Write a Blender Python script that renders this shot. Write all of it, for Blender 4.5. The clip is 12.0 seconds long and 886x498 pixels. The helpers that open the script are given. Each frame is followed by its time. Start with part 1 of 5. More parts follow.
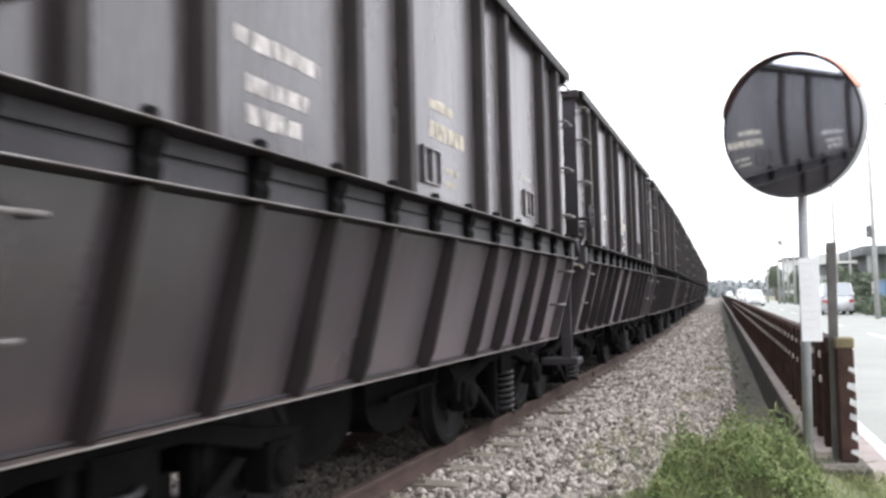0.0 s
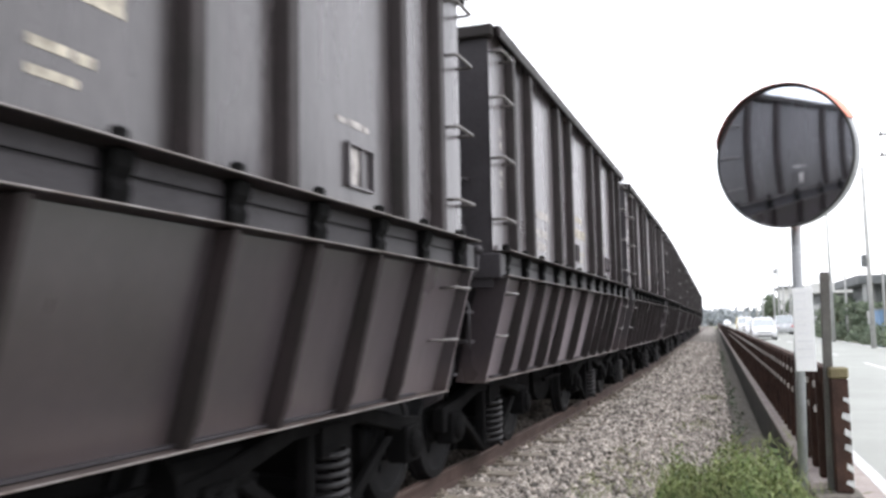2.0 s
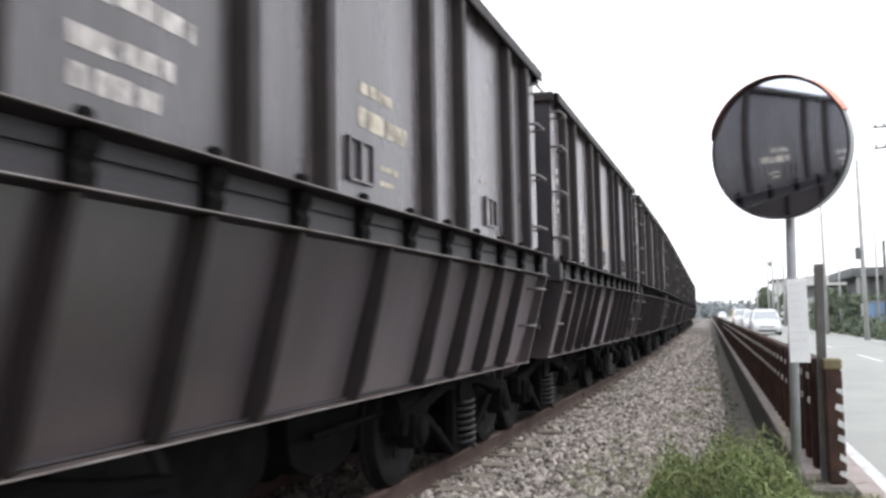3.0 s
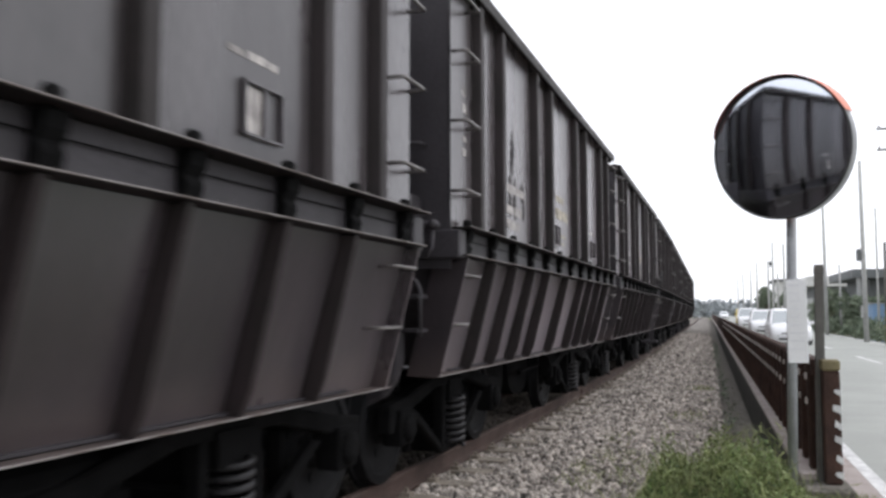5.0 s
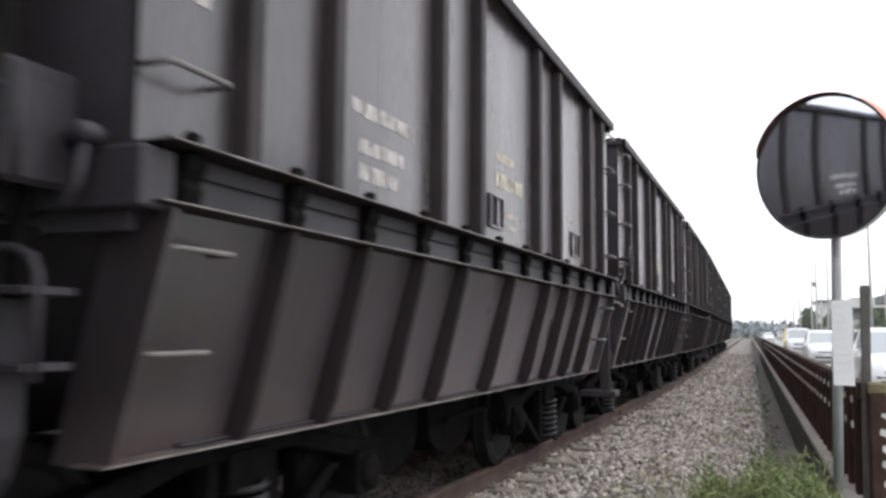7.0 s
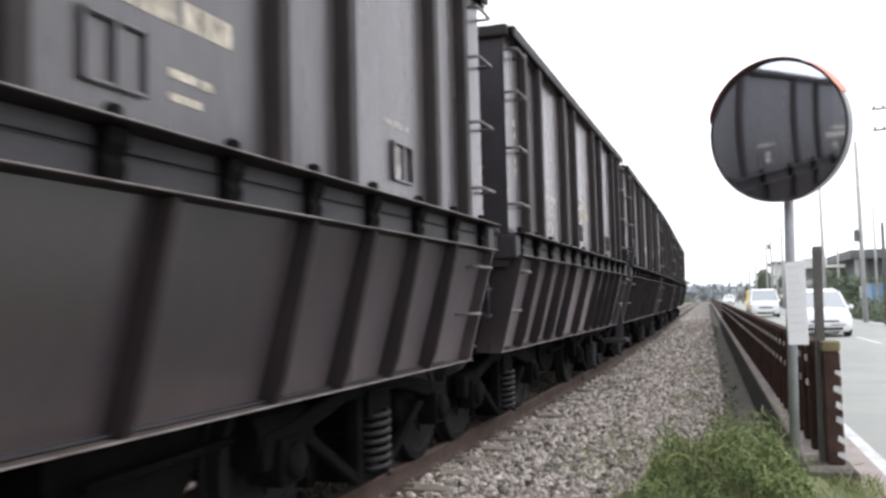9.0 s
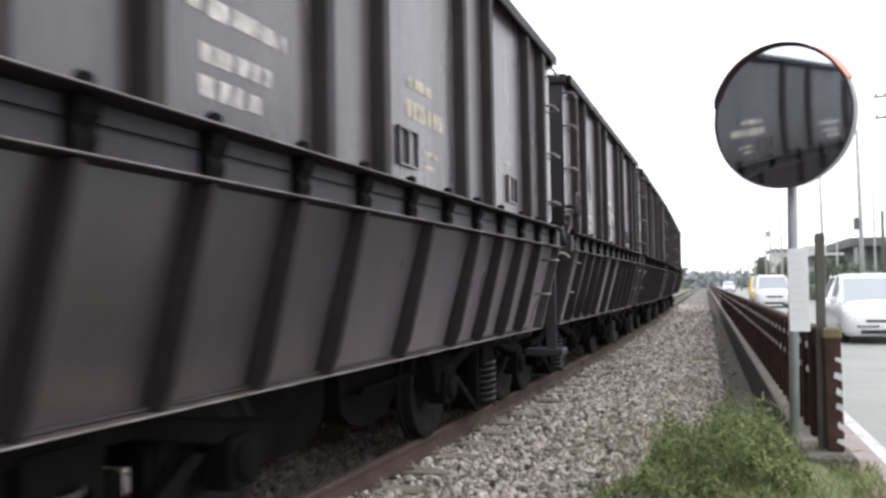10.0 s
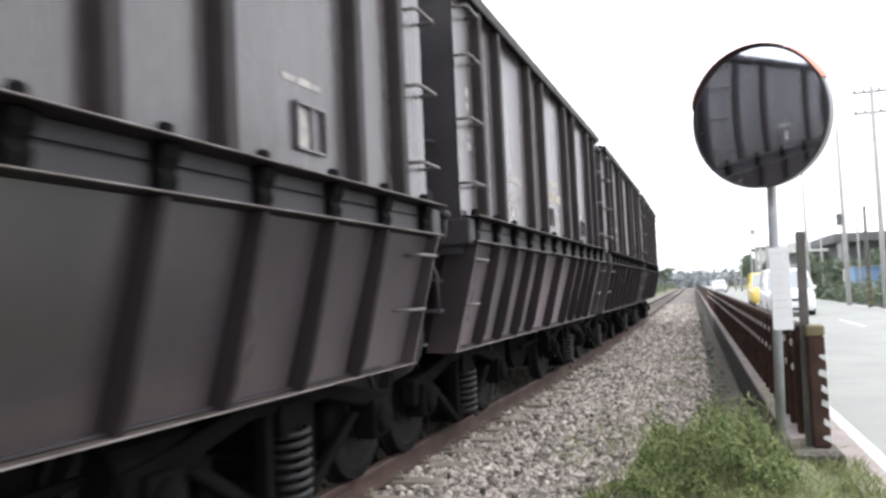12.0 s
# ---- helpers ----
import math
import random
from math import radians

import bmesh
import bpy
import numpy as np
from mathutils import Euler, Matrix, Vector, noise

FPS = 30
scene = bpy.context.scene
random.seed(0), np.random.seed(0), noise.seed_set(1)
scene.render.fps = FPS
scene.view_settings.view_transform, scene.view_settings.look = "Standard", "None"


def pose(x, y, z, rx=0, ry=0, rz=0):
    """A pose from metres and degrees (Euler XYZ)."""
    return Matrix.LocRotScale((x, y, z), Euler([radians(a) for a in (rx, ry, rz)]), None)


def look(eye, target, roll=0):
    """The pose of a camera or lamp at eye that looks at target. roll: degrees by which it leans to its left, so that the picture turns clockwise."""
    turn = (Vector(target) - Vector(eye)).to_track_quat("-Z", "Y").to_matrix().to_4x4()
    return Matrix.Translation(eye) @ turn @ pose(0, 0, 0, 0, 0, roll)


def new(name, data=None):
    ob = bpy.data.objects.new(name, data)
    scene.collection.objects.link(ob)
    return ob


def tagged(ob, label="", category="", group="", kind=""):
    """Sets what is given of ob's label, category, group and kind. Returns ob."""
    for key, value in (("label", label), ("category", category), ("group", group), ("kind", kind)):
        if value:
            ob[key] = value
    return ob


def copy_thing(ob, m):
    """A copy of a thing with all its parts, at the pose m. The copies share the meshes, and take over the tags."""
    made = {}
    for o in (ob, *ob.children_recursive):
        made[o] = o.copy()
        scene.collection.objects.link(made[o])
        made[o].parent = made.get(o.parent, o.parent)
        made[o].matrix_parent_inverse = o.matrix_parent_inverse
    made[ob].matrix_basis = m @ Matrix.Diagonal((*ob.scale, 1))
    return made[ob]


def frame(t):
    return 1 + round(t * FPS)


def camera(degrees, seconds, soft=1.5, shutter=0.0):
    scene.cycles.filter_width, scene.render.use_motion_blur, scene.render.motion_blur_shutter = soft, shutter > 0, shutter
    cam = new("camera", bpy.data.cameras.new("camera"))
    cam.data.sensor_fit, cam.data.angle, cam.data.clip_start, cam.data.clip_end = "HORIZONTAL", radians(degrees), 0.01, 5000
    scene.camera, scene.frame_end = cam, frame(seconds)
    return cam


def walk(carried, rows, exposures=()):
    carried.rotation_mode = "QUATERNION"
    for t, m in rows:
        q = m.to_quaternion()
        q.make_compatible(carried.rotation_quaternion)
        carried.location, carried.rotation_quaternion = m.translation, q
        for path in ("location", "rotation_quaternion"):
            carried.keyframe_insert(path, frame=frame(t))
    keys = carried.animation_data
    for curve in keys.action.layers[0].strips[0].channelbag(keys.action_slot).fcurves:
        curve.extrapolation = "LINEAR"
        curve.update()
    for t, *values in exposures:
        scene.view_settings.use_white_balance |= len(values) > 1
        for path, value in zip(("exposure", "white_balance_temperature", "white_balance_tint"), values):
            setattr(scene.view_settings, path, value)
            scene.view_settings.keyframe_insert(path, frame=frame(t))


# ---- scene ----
cam = camera(54.8, 12.0, soft=2.9, shutter=0.26)
PATH = [
    (0.0, pose(-0.008, 0.005, 1.452, 93.323, 1.343, 20.362)),
    (0.5, pose(-0.007, -0.007, 1.449, 93.120, 1.319, 20.614)),
    (1.0, pose(-0.006, -0.026, 1.454, 93.363, 1.736, 20.292)),
    (1.5, pose(-0.000, -0.000, 1.448, 94.464, 1.101, 20.146)),
    (2.0, pose(0.007, 0.002, 1.457, 95.125, 1.060, 20.097)),
    (2.5, pose(0.011, 0.025, 1.452, 94.809, 0.939, 19.835)),
    (3.0, pose(0.006, 0.002, 1.450, 94.611, 1.047, 19.768)),
    (3.2, pose(0.008, -0.004, 1.449, 94.833, 0.782, 19.400)),
    (5.0, pose(0.011, 0.009, 1.449, 94.251, 0.078, 19.759)),
    (5.5, pose(0.006, 0.021, 1.450, 93.992, 0.289, 19.917)),
    (6.0, pose(0.008, -0.010, 1.455, 94.745, 0.640, 20.823)),
    (6.5, pose(-0.003, -0.042, 1.454, 95.225, 0.077, 21.427)),
    (6.7, pose(-0.001, -0.002, 1.448, 95.436, -0.530, 22.169)),
    (8.3, pose(0.018, -0.015, 1.447, 95.259, 0.512, 21.452)),
    (8.5, pose(0.015, -0.006, 1.447, 94.556, 0.671, 20.856)),
    (9.0, pose(0.008, -0.004, 1.450, 93.599, 1.417, 19.726)),
    (9.5, pose(-0.008, -0.006, 1.444, 92.550, 1.306, 19.028)),
    (10.0, pose(-0.016, 0.009, 1.444, 92.578, 0.967, 19.639)),
    (10.5, pose(-0.029, 0.005, 1.448, 92.560, 1.049, 20.164)),
    (11.0, pose(-0.021, -0.001, 1.448, 93.115, 1.441, 19.941)),
    (11.5, pose(-0.009, 0.021, 1.452, 92.795, 1.713, 19.523)),
    (12.0, pose(0.010, 0.016, 1.456, 92.998, 2.590, 18.850)),
]
EXPOSURE = [(0, 1.27), (1.5, 1.27), (2.5, 1.0), (3.0, 0.93), (5.0, 0.50), (5.5, 0.61), (6.5, 0.72), (8.5, 0.85), (9.5, 0.84), (10.5, 0.93), (11.0, 0.98), (12, 1.14)]
walk(cam, PATH, EXPOSURE)

# ---- light ----
world = bpy.data.worlds.new("overcast_sky")
scene.world = world
world.use_nodes = True
wn, wl = world.node_tree.nodes, world.node_tree.links
sky = wn.new("ShaderNodeTexSky")
sky.sky_type, sky.sun_disc = "NISHITA", False
sky.sun_elevation, sky.sun_rotation = radians(58), radians(60)
sky.air_density, sky.dust_density, sky.ozone_density = 1.0, 1.0, 1.0
veil = wn.new("ShaderNodeHueSaturation")
veil.inputs["Saturation"].default_value = 0.15
cloud = wn.new("ShaderNodeMix")          # an even cloud layer over the clear sky
cloud.data_type = "RGBA"
cloud.inputs["Factor"].default_value = 0.75
for socket in cloud.inputs:
    if socket.name == "B" and socket.type == "RGBA":
        socket.default_value = (9.0, 9.15, 9.9, 1)
wl.new(sky.outputs[0], veil.inputs["Color"])
wl.new(veil.outputs[0], [s for s in cloud.inputs if s.name == "A" and s.type == "RGBA"][0])
wl.new([s for s in cloud.outputs if s.type == "RGBA"][0], wn["Background"].inputs[0])
wn["Background"].inputs[1].default_value = 0.12
sun_data = bpy.data.lights.new("sun", "SUN")
sun_data.energy, sun_data.angle, sun_data.color = 0.6, radians(40), (1.0, 0.985, 0.96)
sun = new("sun", sun_data)
sun.matrix_basis = look((40, 25, 60), (0, 0, 0))

# ---- materials ----
def material(name, base, rough=0.7, metal=0.0, scale=3.0, amount=0.35, second=None, fine=60.0, bump=0.15, streak=0.0, spec=0.5, island=0.0, depth=0.01, dent=0.0, dust=0.0):
    """A surface with stains at one scale and grain at another, and a fine relief."""
    m = bpy.data.materials.new(name)
    m.use_nodes = True
    n, l = m.node_tree.nodes, m.node_tree.links
    b = n["Principled BSDF"]
    b.inputs["Roughness"].default_value, b.inputs["Metallic"].default_value = rough, metal
    b.inputs["Specular IOR Level"].default_value = spec
    if dust:                             # fine dust that catches light at a glancing view
        b.inputs["Sheen Weight"].default_value, b.inputs["Sheen Roughness"].default_value = dust, 0.35
        b.inputs["Sheen Tint"].default_value = (0.62, 0.54, 0.57, 1)
    tc, mp = n.new("ShaderNodeTexCoord"), n.new("ShaderNodeMapping")
    info = n.new("ShaderNodeObjectInfo")
    shift = n.new("ShaderNodeVectorMath")
    shift.operation = "SCALE"
    shift.inputs[0].default_value = (17.0, 31.0, 7.0)
    l.new(info.outputs["Random"], shift.inputs["Scale"])
    l.new(tc.outputs["Object"], mp.inputs["Vector"])
    l.new(shift.outputs[0], mp.inputs["Location"])
    if streak:
        mp.inputs["Scale"].default_value = (1, 1, streak)
    big, small = n.new("ShaderNodeTexNoise"), n.new("ShaderNodeTexNoise")
    big.inputs["Scale"].default_value, big.inputs["Detail"].default_value = scale, 6
    small.inputs["Scale"].default_value, small.inputs["Detail"].default_value = fine, 3
    l.new(mp.outputs[0], big.inputs["Vector"])
    l.new(mp.outputs[0], small.inputs["Vector"])
    second = second or tuple(c * (1 - amount) for c in base)
    ramp = n.new("ShaderNodeValToRGB")
    ramp.color_ramp.elements[0].position, ramp.color_ramp.elements[1].position = 0.33, 0.68
    ramp.color_ramp.elements[0].color, ramp.color_ramp.elements[1].color = (*second, 1), (*base, 1)
    l.new(big.outputs["Fac"], ramp.inputs["Fac"])
    hsv = n.new("ShaderNodeHueSaturation")
    val = n.new("ShaderNodeMapRange")
    val.inputs["From Min"].default_value, val.inputs["From Max"].default_value = 0.25, 0.75
    val.inputs["To Min"].default_value, val.inputs["To Max"].default_value = 1 - amount * 0.6, 1 + amount * 0.6
    l.new(small.outputs["Fac"], val.inputs["Value"])
    l.new(ramp.outputs[0], hsv.inputs["Color"])
    if island:
        geo, spread, mul = n.new("ShaderNodeNewGeometry"), n.new("ShaderNodeMapRange"), n.new("ShaderNodeMath")
        spread.inputs["To Min"].default_value, spread.inputs["To Max"].default_value = 1 - island, 1 + island
        mul.operation = "MULTIPLY"
        l.new(geo.outputs["Random Per Island"], spread.inputs["Value"])
        l.new(spread.outputs[0], mul.inputs[0])
        l.new(val.outputs[0], mul.inputs[1])
        l.new(mul.outputs[0], hsv.inputs["Value"])
    else:
        l.new(val.outputs[0], hsv.inputs["Value"])
    l.new(hsv.outputs[0], b.inputs["Base Color"])
    rr = n.new("ShaderNodeMapRange")
    rr.inputs["To Min"].default_value, rr.inputs["To Max"].default_value = min(1, rough + 0.12), max(0.03, rough - 0.1)
    l.new(big.outputs["Fac"], rr.inputs["Value"])
    l.new(rr.outputs[0], b.inputs["Roughness"])
    if bump:
        bp = n.new("ShaderNodeBump")
        bp.inputs["Strength"].default_value, bp.inputs["Distance"].default_value = bump, depth
        l.new(small.outputs["Fac"], bp.inputs["Height"])
        l.new(bp.outputs[0], b.inputs["Normal"])
        if dent:
            hollow = n.new("ShaderNodeBump")
            hollow.inputs["Strength"].default_value, hollow.inputs["Distance"].default_value = dent, 0.05
            l.new(big.outputs["Fac"], hollow.inputs["Height"])
            l.new(hollow.outputs[0], bp.inputs["Normal"])
    return m


def glass(name, tint=(0.34, 0.37, 0.38)):
    m = bpy.data.materials.new(name)
    m.use_nodes = True
    b = m.node_tree.nodes["Principled BSDF"]
    b.inputs["Base Color"].default_value = (*tint, 1)
    b.inputs["Roughness"].default_value = 0.06
    b.inputs["Metallic"].default_value = 0.45
    b.inputs["Coat Weight"].default_value = 1.0
    b.inputs["Specular IOR Level"].default_value = 1.0
    return m


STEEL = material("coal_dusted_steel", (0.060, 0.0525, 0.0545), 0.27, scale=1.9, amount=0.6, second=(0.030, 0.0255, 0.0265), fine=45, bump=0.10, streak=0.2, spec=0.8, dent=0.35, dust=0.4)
# rust film, also darkened to carry weaker light on the down-leaning sides
STEEL_LOW = material("darkened_hopper_steel_with_rust_film", (0.042, 0.033, 0.0365), 0.30, scale=1.5, amount=0.45, second=(0.019, 0.015, 0.0168), fine=40, bump=0.10, streak=0.3, spec=1.0, dent=0.25, dust=0.85)
def dust_foot(m, colour, low, high):
    """Rusty dust thrown up along the foot of a plate, with a ragged upper edge."""
    n, l = m.node_tree.nodes, m.node_tree.links
    b = n["Principled BSDF"]
    src = b.inputs["Base Color"].links[0].from_socket
    tc, sep, rag = n.new("ShaderNodeTexCoord"), n.new("ShaderNodeSeparateXYZ"), n.new("ShaderNodeTexNoise")
    rag.inputs["Scale"].default_value, rag.inputs["Detail"].default_value = 2.6, 6
    l.new(tc.outputs["Object"], sep.inputs[0])
    l.new(tc.outputs["Object"], rag.inputs["Vector"])
    add = n.new("ShaderNodeMath")
    add.operation = "MULTIPLY_ADD"
    add.inputs[1].default_value = -0.34
    l.new(rag.outputs["Fac"], add.inputs[0])
    l.new(sep.outputs["Z"], add.inputs[2])
    fac = n.new("ShaderNodeMapRange")
    fac.inputs["From Min"].default_value, fac.inputs["From Max"].default_value = high - 0.17, low - 0.17
    fac.inputs["To Max"].default_value = 0.75
    l.new(add.outputs[0], fac.inputs["Value"])
    mix = n.new("ShaderNodeMixRGB")
    mix.inputs[2].default_value = (*colour, 1)
    l.new(fac.outputs[0], mix.inputs[0])
    l.new(src, mix.inputs[1])
    l.new(mix.outputs[0], b.inputs["Base Color"])


dust_foot(STEEL_LOW, (0.066, 0.049, 0.047), 0.82, 1.04)
RIB = material("rib_steel_brown_black", (0.026, 0.0185, 0.0195), 0.6, scale=3, amount=0.3, second=(0.016, 0.013, 0.012), fine=50, spec=0.28)
# dark tone carries the shade in the gaps between wagon ends
DARK_END = material("shade_darkened_end_steel", (0.044, 0.039, 0.044), 0.55, scale=2, amount=0.35, fine=45, spec=0.35)
LEDGE = material("dust_covered_ledge", (0.115, 0.092, 0.086), 0.9, scale=4, amount=0.4, second=(0.06, 0.048, 0.046), fine=60, spec=0.2)
# pale strip colour painted as the highlight along the flange edges
EDGE_GLINT = material("flange_edge_highlight", (0.27, 0.25, 0.245), 0.42, scale=5, amount=0.35, second=(0.11, 0.085, 0.075), fine=60)
# running gear colours taken near black to carry the shade under the wagons
DARK_GEAR = material("black_shaded_running_gear", (0.008, 0.0078, 0.008), 0.8, scale=6, amount=0.4, fine=50, spec=0.06)
TREAD = material("worn_shaded_wheel_steel", (0.012, 0.012, 0.013), 0.6, scale=6, amount=0.4, fine=40, spec=0.12)
SPRING = material("dusty_shaded_coil_spring", (0.020, 0.019, 0.021), 0.6, scale=8, amount=0.3)
RUNG = material("bare_grab_iron", (0.17, 0.155, 0.15), 0.45, scale=8, amount=0.4)
WHITE_MARK = material("faded_white_stencil", (0.58, 0.54, 0.52), 0.7, scale=20, amount=0.5, second=(0.18, 0.165, 0.16), fine=45, streak=0.5)
CREAM_MARK = material("faded_cream_stencil", (0.60, 0.54, 0.44), 0.7, scale=20, amount=0.5, second=(0.2, 0.18, 0.15), fine=45, streak=0.5)
RUST_RAIL = material("rusty_rail_steel", (0.085, 0.052, 0.042), 0.75, scale=4, amount=0.35, fine=70)
SLEEPER = material("dusty_concrete_sleeper", (0.25, 0.215, 0.175), 0.9, scale=4, amount=0.3, fine=60)
STONE = material("ballast_stone", (0.41, 0.365, 0.325), 0.9, scale=25, amount=0.35, fine=160, island=0.75, bump=0.3)
# oil stain, with the shadow under the train put into the colour too
STONE_OIL_SHADE = material("oily_shaded_ballast", (0.10, 0.085, 0.072), 0.9, scale=25, amount=0.35, fine=160, island=0.4, bump=0.3)
BED = material("ballast_bed", (0.33, 0.298, 0.268), 0.95, scale=30, amount=0.6, second=(0.06, 0.052, 0.045), fine=90, bump=0.8, depth=0.04)
ASPHALT = material("pale_worn_asphalt", (0.35, 0.36, 0.335), 0.85, scale=0.7, amount=0.15, fine=180, bump=0.2)
PAINT_LINE = material("worn_road_paint", (0.75, 0.75, 0.74), 0.7, scale=6, amount=0.25, second=(0.5, 0.5, 0.5))
CONCRETE = material("weathered_concrete", (0.29, 0.265, 0.235), 0.9, scale=3, amount=0.4, second=(0.17, 0.15, 0.125), fine=60)
DITCH = material("silty_ditch_concrete", (0.20, 0.18, 0.155), 0.95, scale=7, amount=0.6, second=(0.075, 0.07, 0.055), fine=40, bump=0.6, depth=0.03)
# mossy tone darkened to carry the shade on the trackside face
MOSS_SHADE = material("mossy_shaded_concrete", (0.075, 0.069, 0.06), 0.95, scale=3, amount=0.45, second=(0.04, 0.038, 0.032), fine=50, bump=0.3)
KERB_PINK = material("stained_kerb_concrete", (0.42, 0.365, 0.34), 0.9, scale=4, amount=0.3, fine=70)
FENCE_BROWN = material("rust_brown_fence_paint", (0.080, 0.047, 0.037), 0.85, scale=5, amount=0.4, second=(0.042, 0.027, 0.023), fine=60, spec=0.15)
POST_GREY = material("grey_galvanised_post", (0.34, 0.35, 0.36), 0.5, metal=0.3, scale=5, amount=0.2)
POST_DARK = material("weathered_dark_post", (0.13, 0.125, 0.115), 0.8, scale=5, amount=0.3)
WHITE_PAINT = material("white_sign_enamel", (0.82, 0.82, 0.82), 0.45, scale=4, amount=0.08)
GREY_INK = material("faded_grey_ink", (0.77, 0.77, 0.78), 0.6, scale=9, amount=0.1)
YELLOW = material("dirty_yellow_paint", (0.21, 0.175, 0.09), 0.7, scale=6, amount=0.4)
PALE_BLOCK = material("pale_mortar_block", (0.74, 0.69, 0.65), 0.9, scale=6, amount=0.4, fine=40)
BLACK_PAINT = material("black_paint", (0.025, 0.024, 0.024), 0.6, scale=6, amount=0.3)
# the orange visor's shaded inside, painted as a dark maroon
HOOD_SHADE = material("shaded_visor_plastic", (0.10, 0.032, 0.030), 0.6, scale=4, amount=0.25)
ORANGE = material("orange_mirror_back", (0.80, 0.24, 0.15), 0.45, scale=4, amount=0.15)
RUBBER = material("black_rubber", (0.03, 0.03, 0.03), 0.7, scale=8, amount=0.3)
CAR_WHITE = material("white_car_paint", (0.80, 0.80, 0.81), 0.22, scale=2, amount=0.04, bump=0, spec=0.6)
CAR_SILVER = material("silver_car_paint", (0.60, 0.61, 0.63), 0.25, metal=0.2, scale=2, amount=0.05, bump=0)
CAR_YELLOW = material("taxi_yellow_paint", (0.75, 0.56, 0.13), 0.28, scale=2, amount=0.06, bump=0)
GLASS_DARK = glass("car_window_glass")
LAMP_GLASS = material("clear_headlamp", (0.62, 0.64, 0.66), 0.15, scale=5, amount=0.1, bump=0)
RED_LAMP = material("red_tail_lamp", (0.45, 0.02, 0.02), 0.2, scale=5, amount=0.1, bump=0)
BARK = material("grey_bark", (0.14, 0.11, 0.085), 0.9, scale=6, amount=0.35)
LEAF = material("weed_leaf", (0.25, 0.295, 0.12), 0.7, scale=5, amount=0.35, second=(0.11, 0.17, 0.05), island=0.55, bump=0)
# darker copy of the weed leaf, for shade inside the clump
LEAF_DARK = material("inner_shade_weed_leaf", (0.15, 0.18, 0.075), 0.7, scale=5, amount=0.35, second=(0.06, 0.09, 0.035), island=0.5, bump=0)
GRASS = material("dry_grass", (0.27, 0.275, 0.13), 0.8, scale=5, amount=0.35, second=(0.22, 0.26, 0.11), island=0.4, bump=0)
# green paled and greyed to carry the haze over hedge and trees
LEAF_FAR = material("haze_paled_hedge_leaf", (0.19, 0.225, 0.15), 0.75, scale=2, amount=0.4, second=(0.11, 0.145, 0.10), island=0.4, bump=0)
# distance haze put into the leaf colour as a pale blue-grey
LEAF_HAZE = material("haze_tinted_hillside_leaf", (0.38, 0.41, 0.425), 0.9, scale=0.3, amount=0.25, island=0.25, bump=0)
SOIL = material("dusty_verge_soil", (0.24, 0.215, 0.16), 0.95, scale=0.8, amount=0.4, second=(0.12, 0.14, 0.06), fine=30, bump=0.4, depth=0.03)
POLE_CONCRETE = material("grey_utility_pole", (0.46, 0.46, 0.45), 0.85, scale=3, amount=0.2)
CABLE = material("black_cable", (0.05, 0.05, 0.05), 0.6, bump=0)
WALL_GREY = material("stained_building_concrete", (0.46, 0.47, 0.46), 0.9, scale=0.8, amount=0.3, fine=20)
WALL_WHITE = material("white_rendered_wall", (0.66, 0.66, 0.64), 0.9, scale=0.8, amount=0.15, fine=20)
WALL_DARK = material("dark_roof_and_shaded_wall", (0.16, 0.17, 0.17), 0.8, scale=0.9, amount=0.3, fine=20)
BLUE_SHEET = material("blue_corrugated_sheet", (0.22, 0.36, 0.56), 0.55, scale=1.0, amount=0.15, fine=15)
PANE = glass("building_window_pane", (0.05, 0.06, 0.07))

MIRROR = bpy.data.materials.new("convex_mirror_silver")
MIRROR.use_nodes = True
_b = MIRROR.node_tree.nodes["Principled BSDF"]
_b.inputs["Base Color"].default_value = (0.70, 0.735, 0.80, 1)
_b.inputs["Metallic"].default_value, _b.inputs["Roughness"].default_value = 1.0, 0.06


# ---- mesh tools ----
def box(bm, x0, x1, y0, y1, z0, z1):
    v = [bm.verts.new(p) for p in ((x0, y0, z0), (x1, y0, z0), (x1, y1, z0), (x0, y1, z0), (x0, y0, z1), (x1, y0, z1), (x1, y1, z1), (x0, y1, z1))]
    for f in ((3, 2, 1, 0), (4, 5, 6, 7), (0, 1, 5, 4), (1, 2, 6, 5), (2, 3, 7, 6), (3, 0, 4, 7)):
        bm.faces.new([v[i] for i in f])
    return v


def extrude_profile(bm, rings, closed=True, caps=True):
    """Skins equal rings of points one after another."""
    vs = [[bm.verts.new(p) for p in r] for r in rings]
    n = len(vs[0])
    for a, b in zip(vs, vs[1:]):
        for i in range(n if closed else n - 1):
            j = (i + 1) % n
            bm.faces.new((a[i], a[j], b[j], b[i]))
    if caps and closed:
        bm.faces.new(vs[0][::-1])
        bm.faces.new(vs[-1])
    return vs


def prism_y(bm, outline, y0, y1):
    """An outline of (x, z) points drawn out along y."""
    extrude_profile(bm, [[(x, y0, z) for x, z in outline], [(x, y1, z) for x, z in outline]])


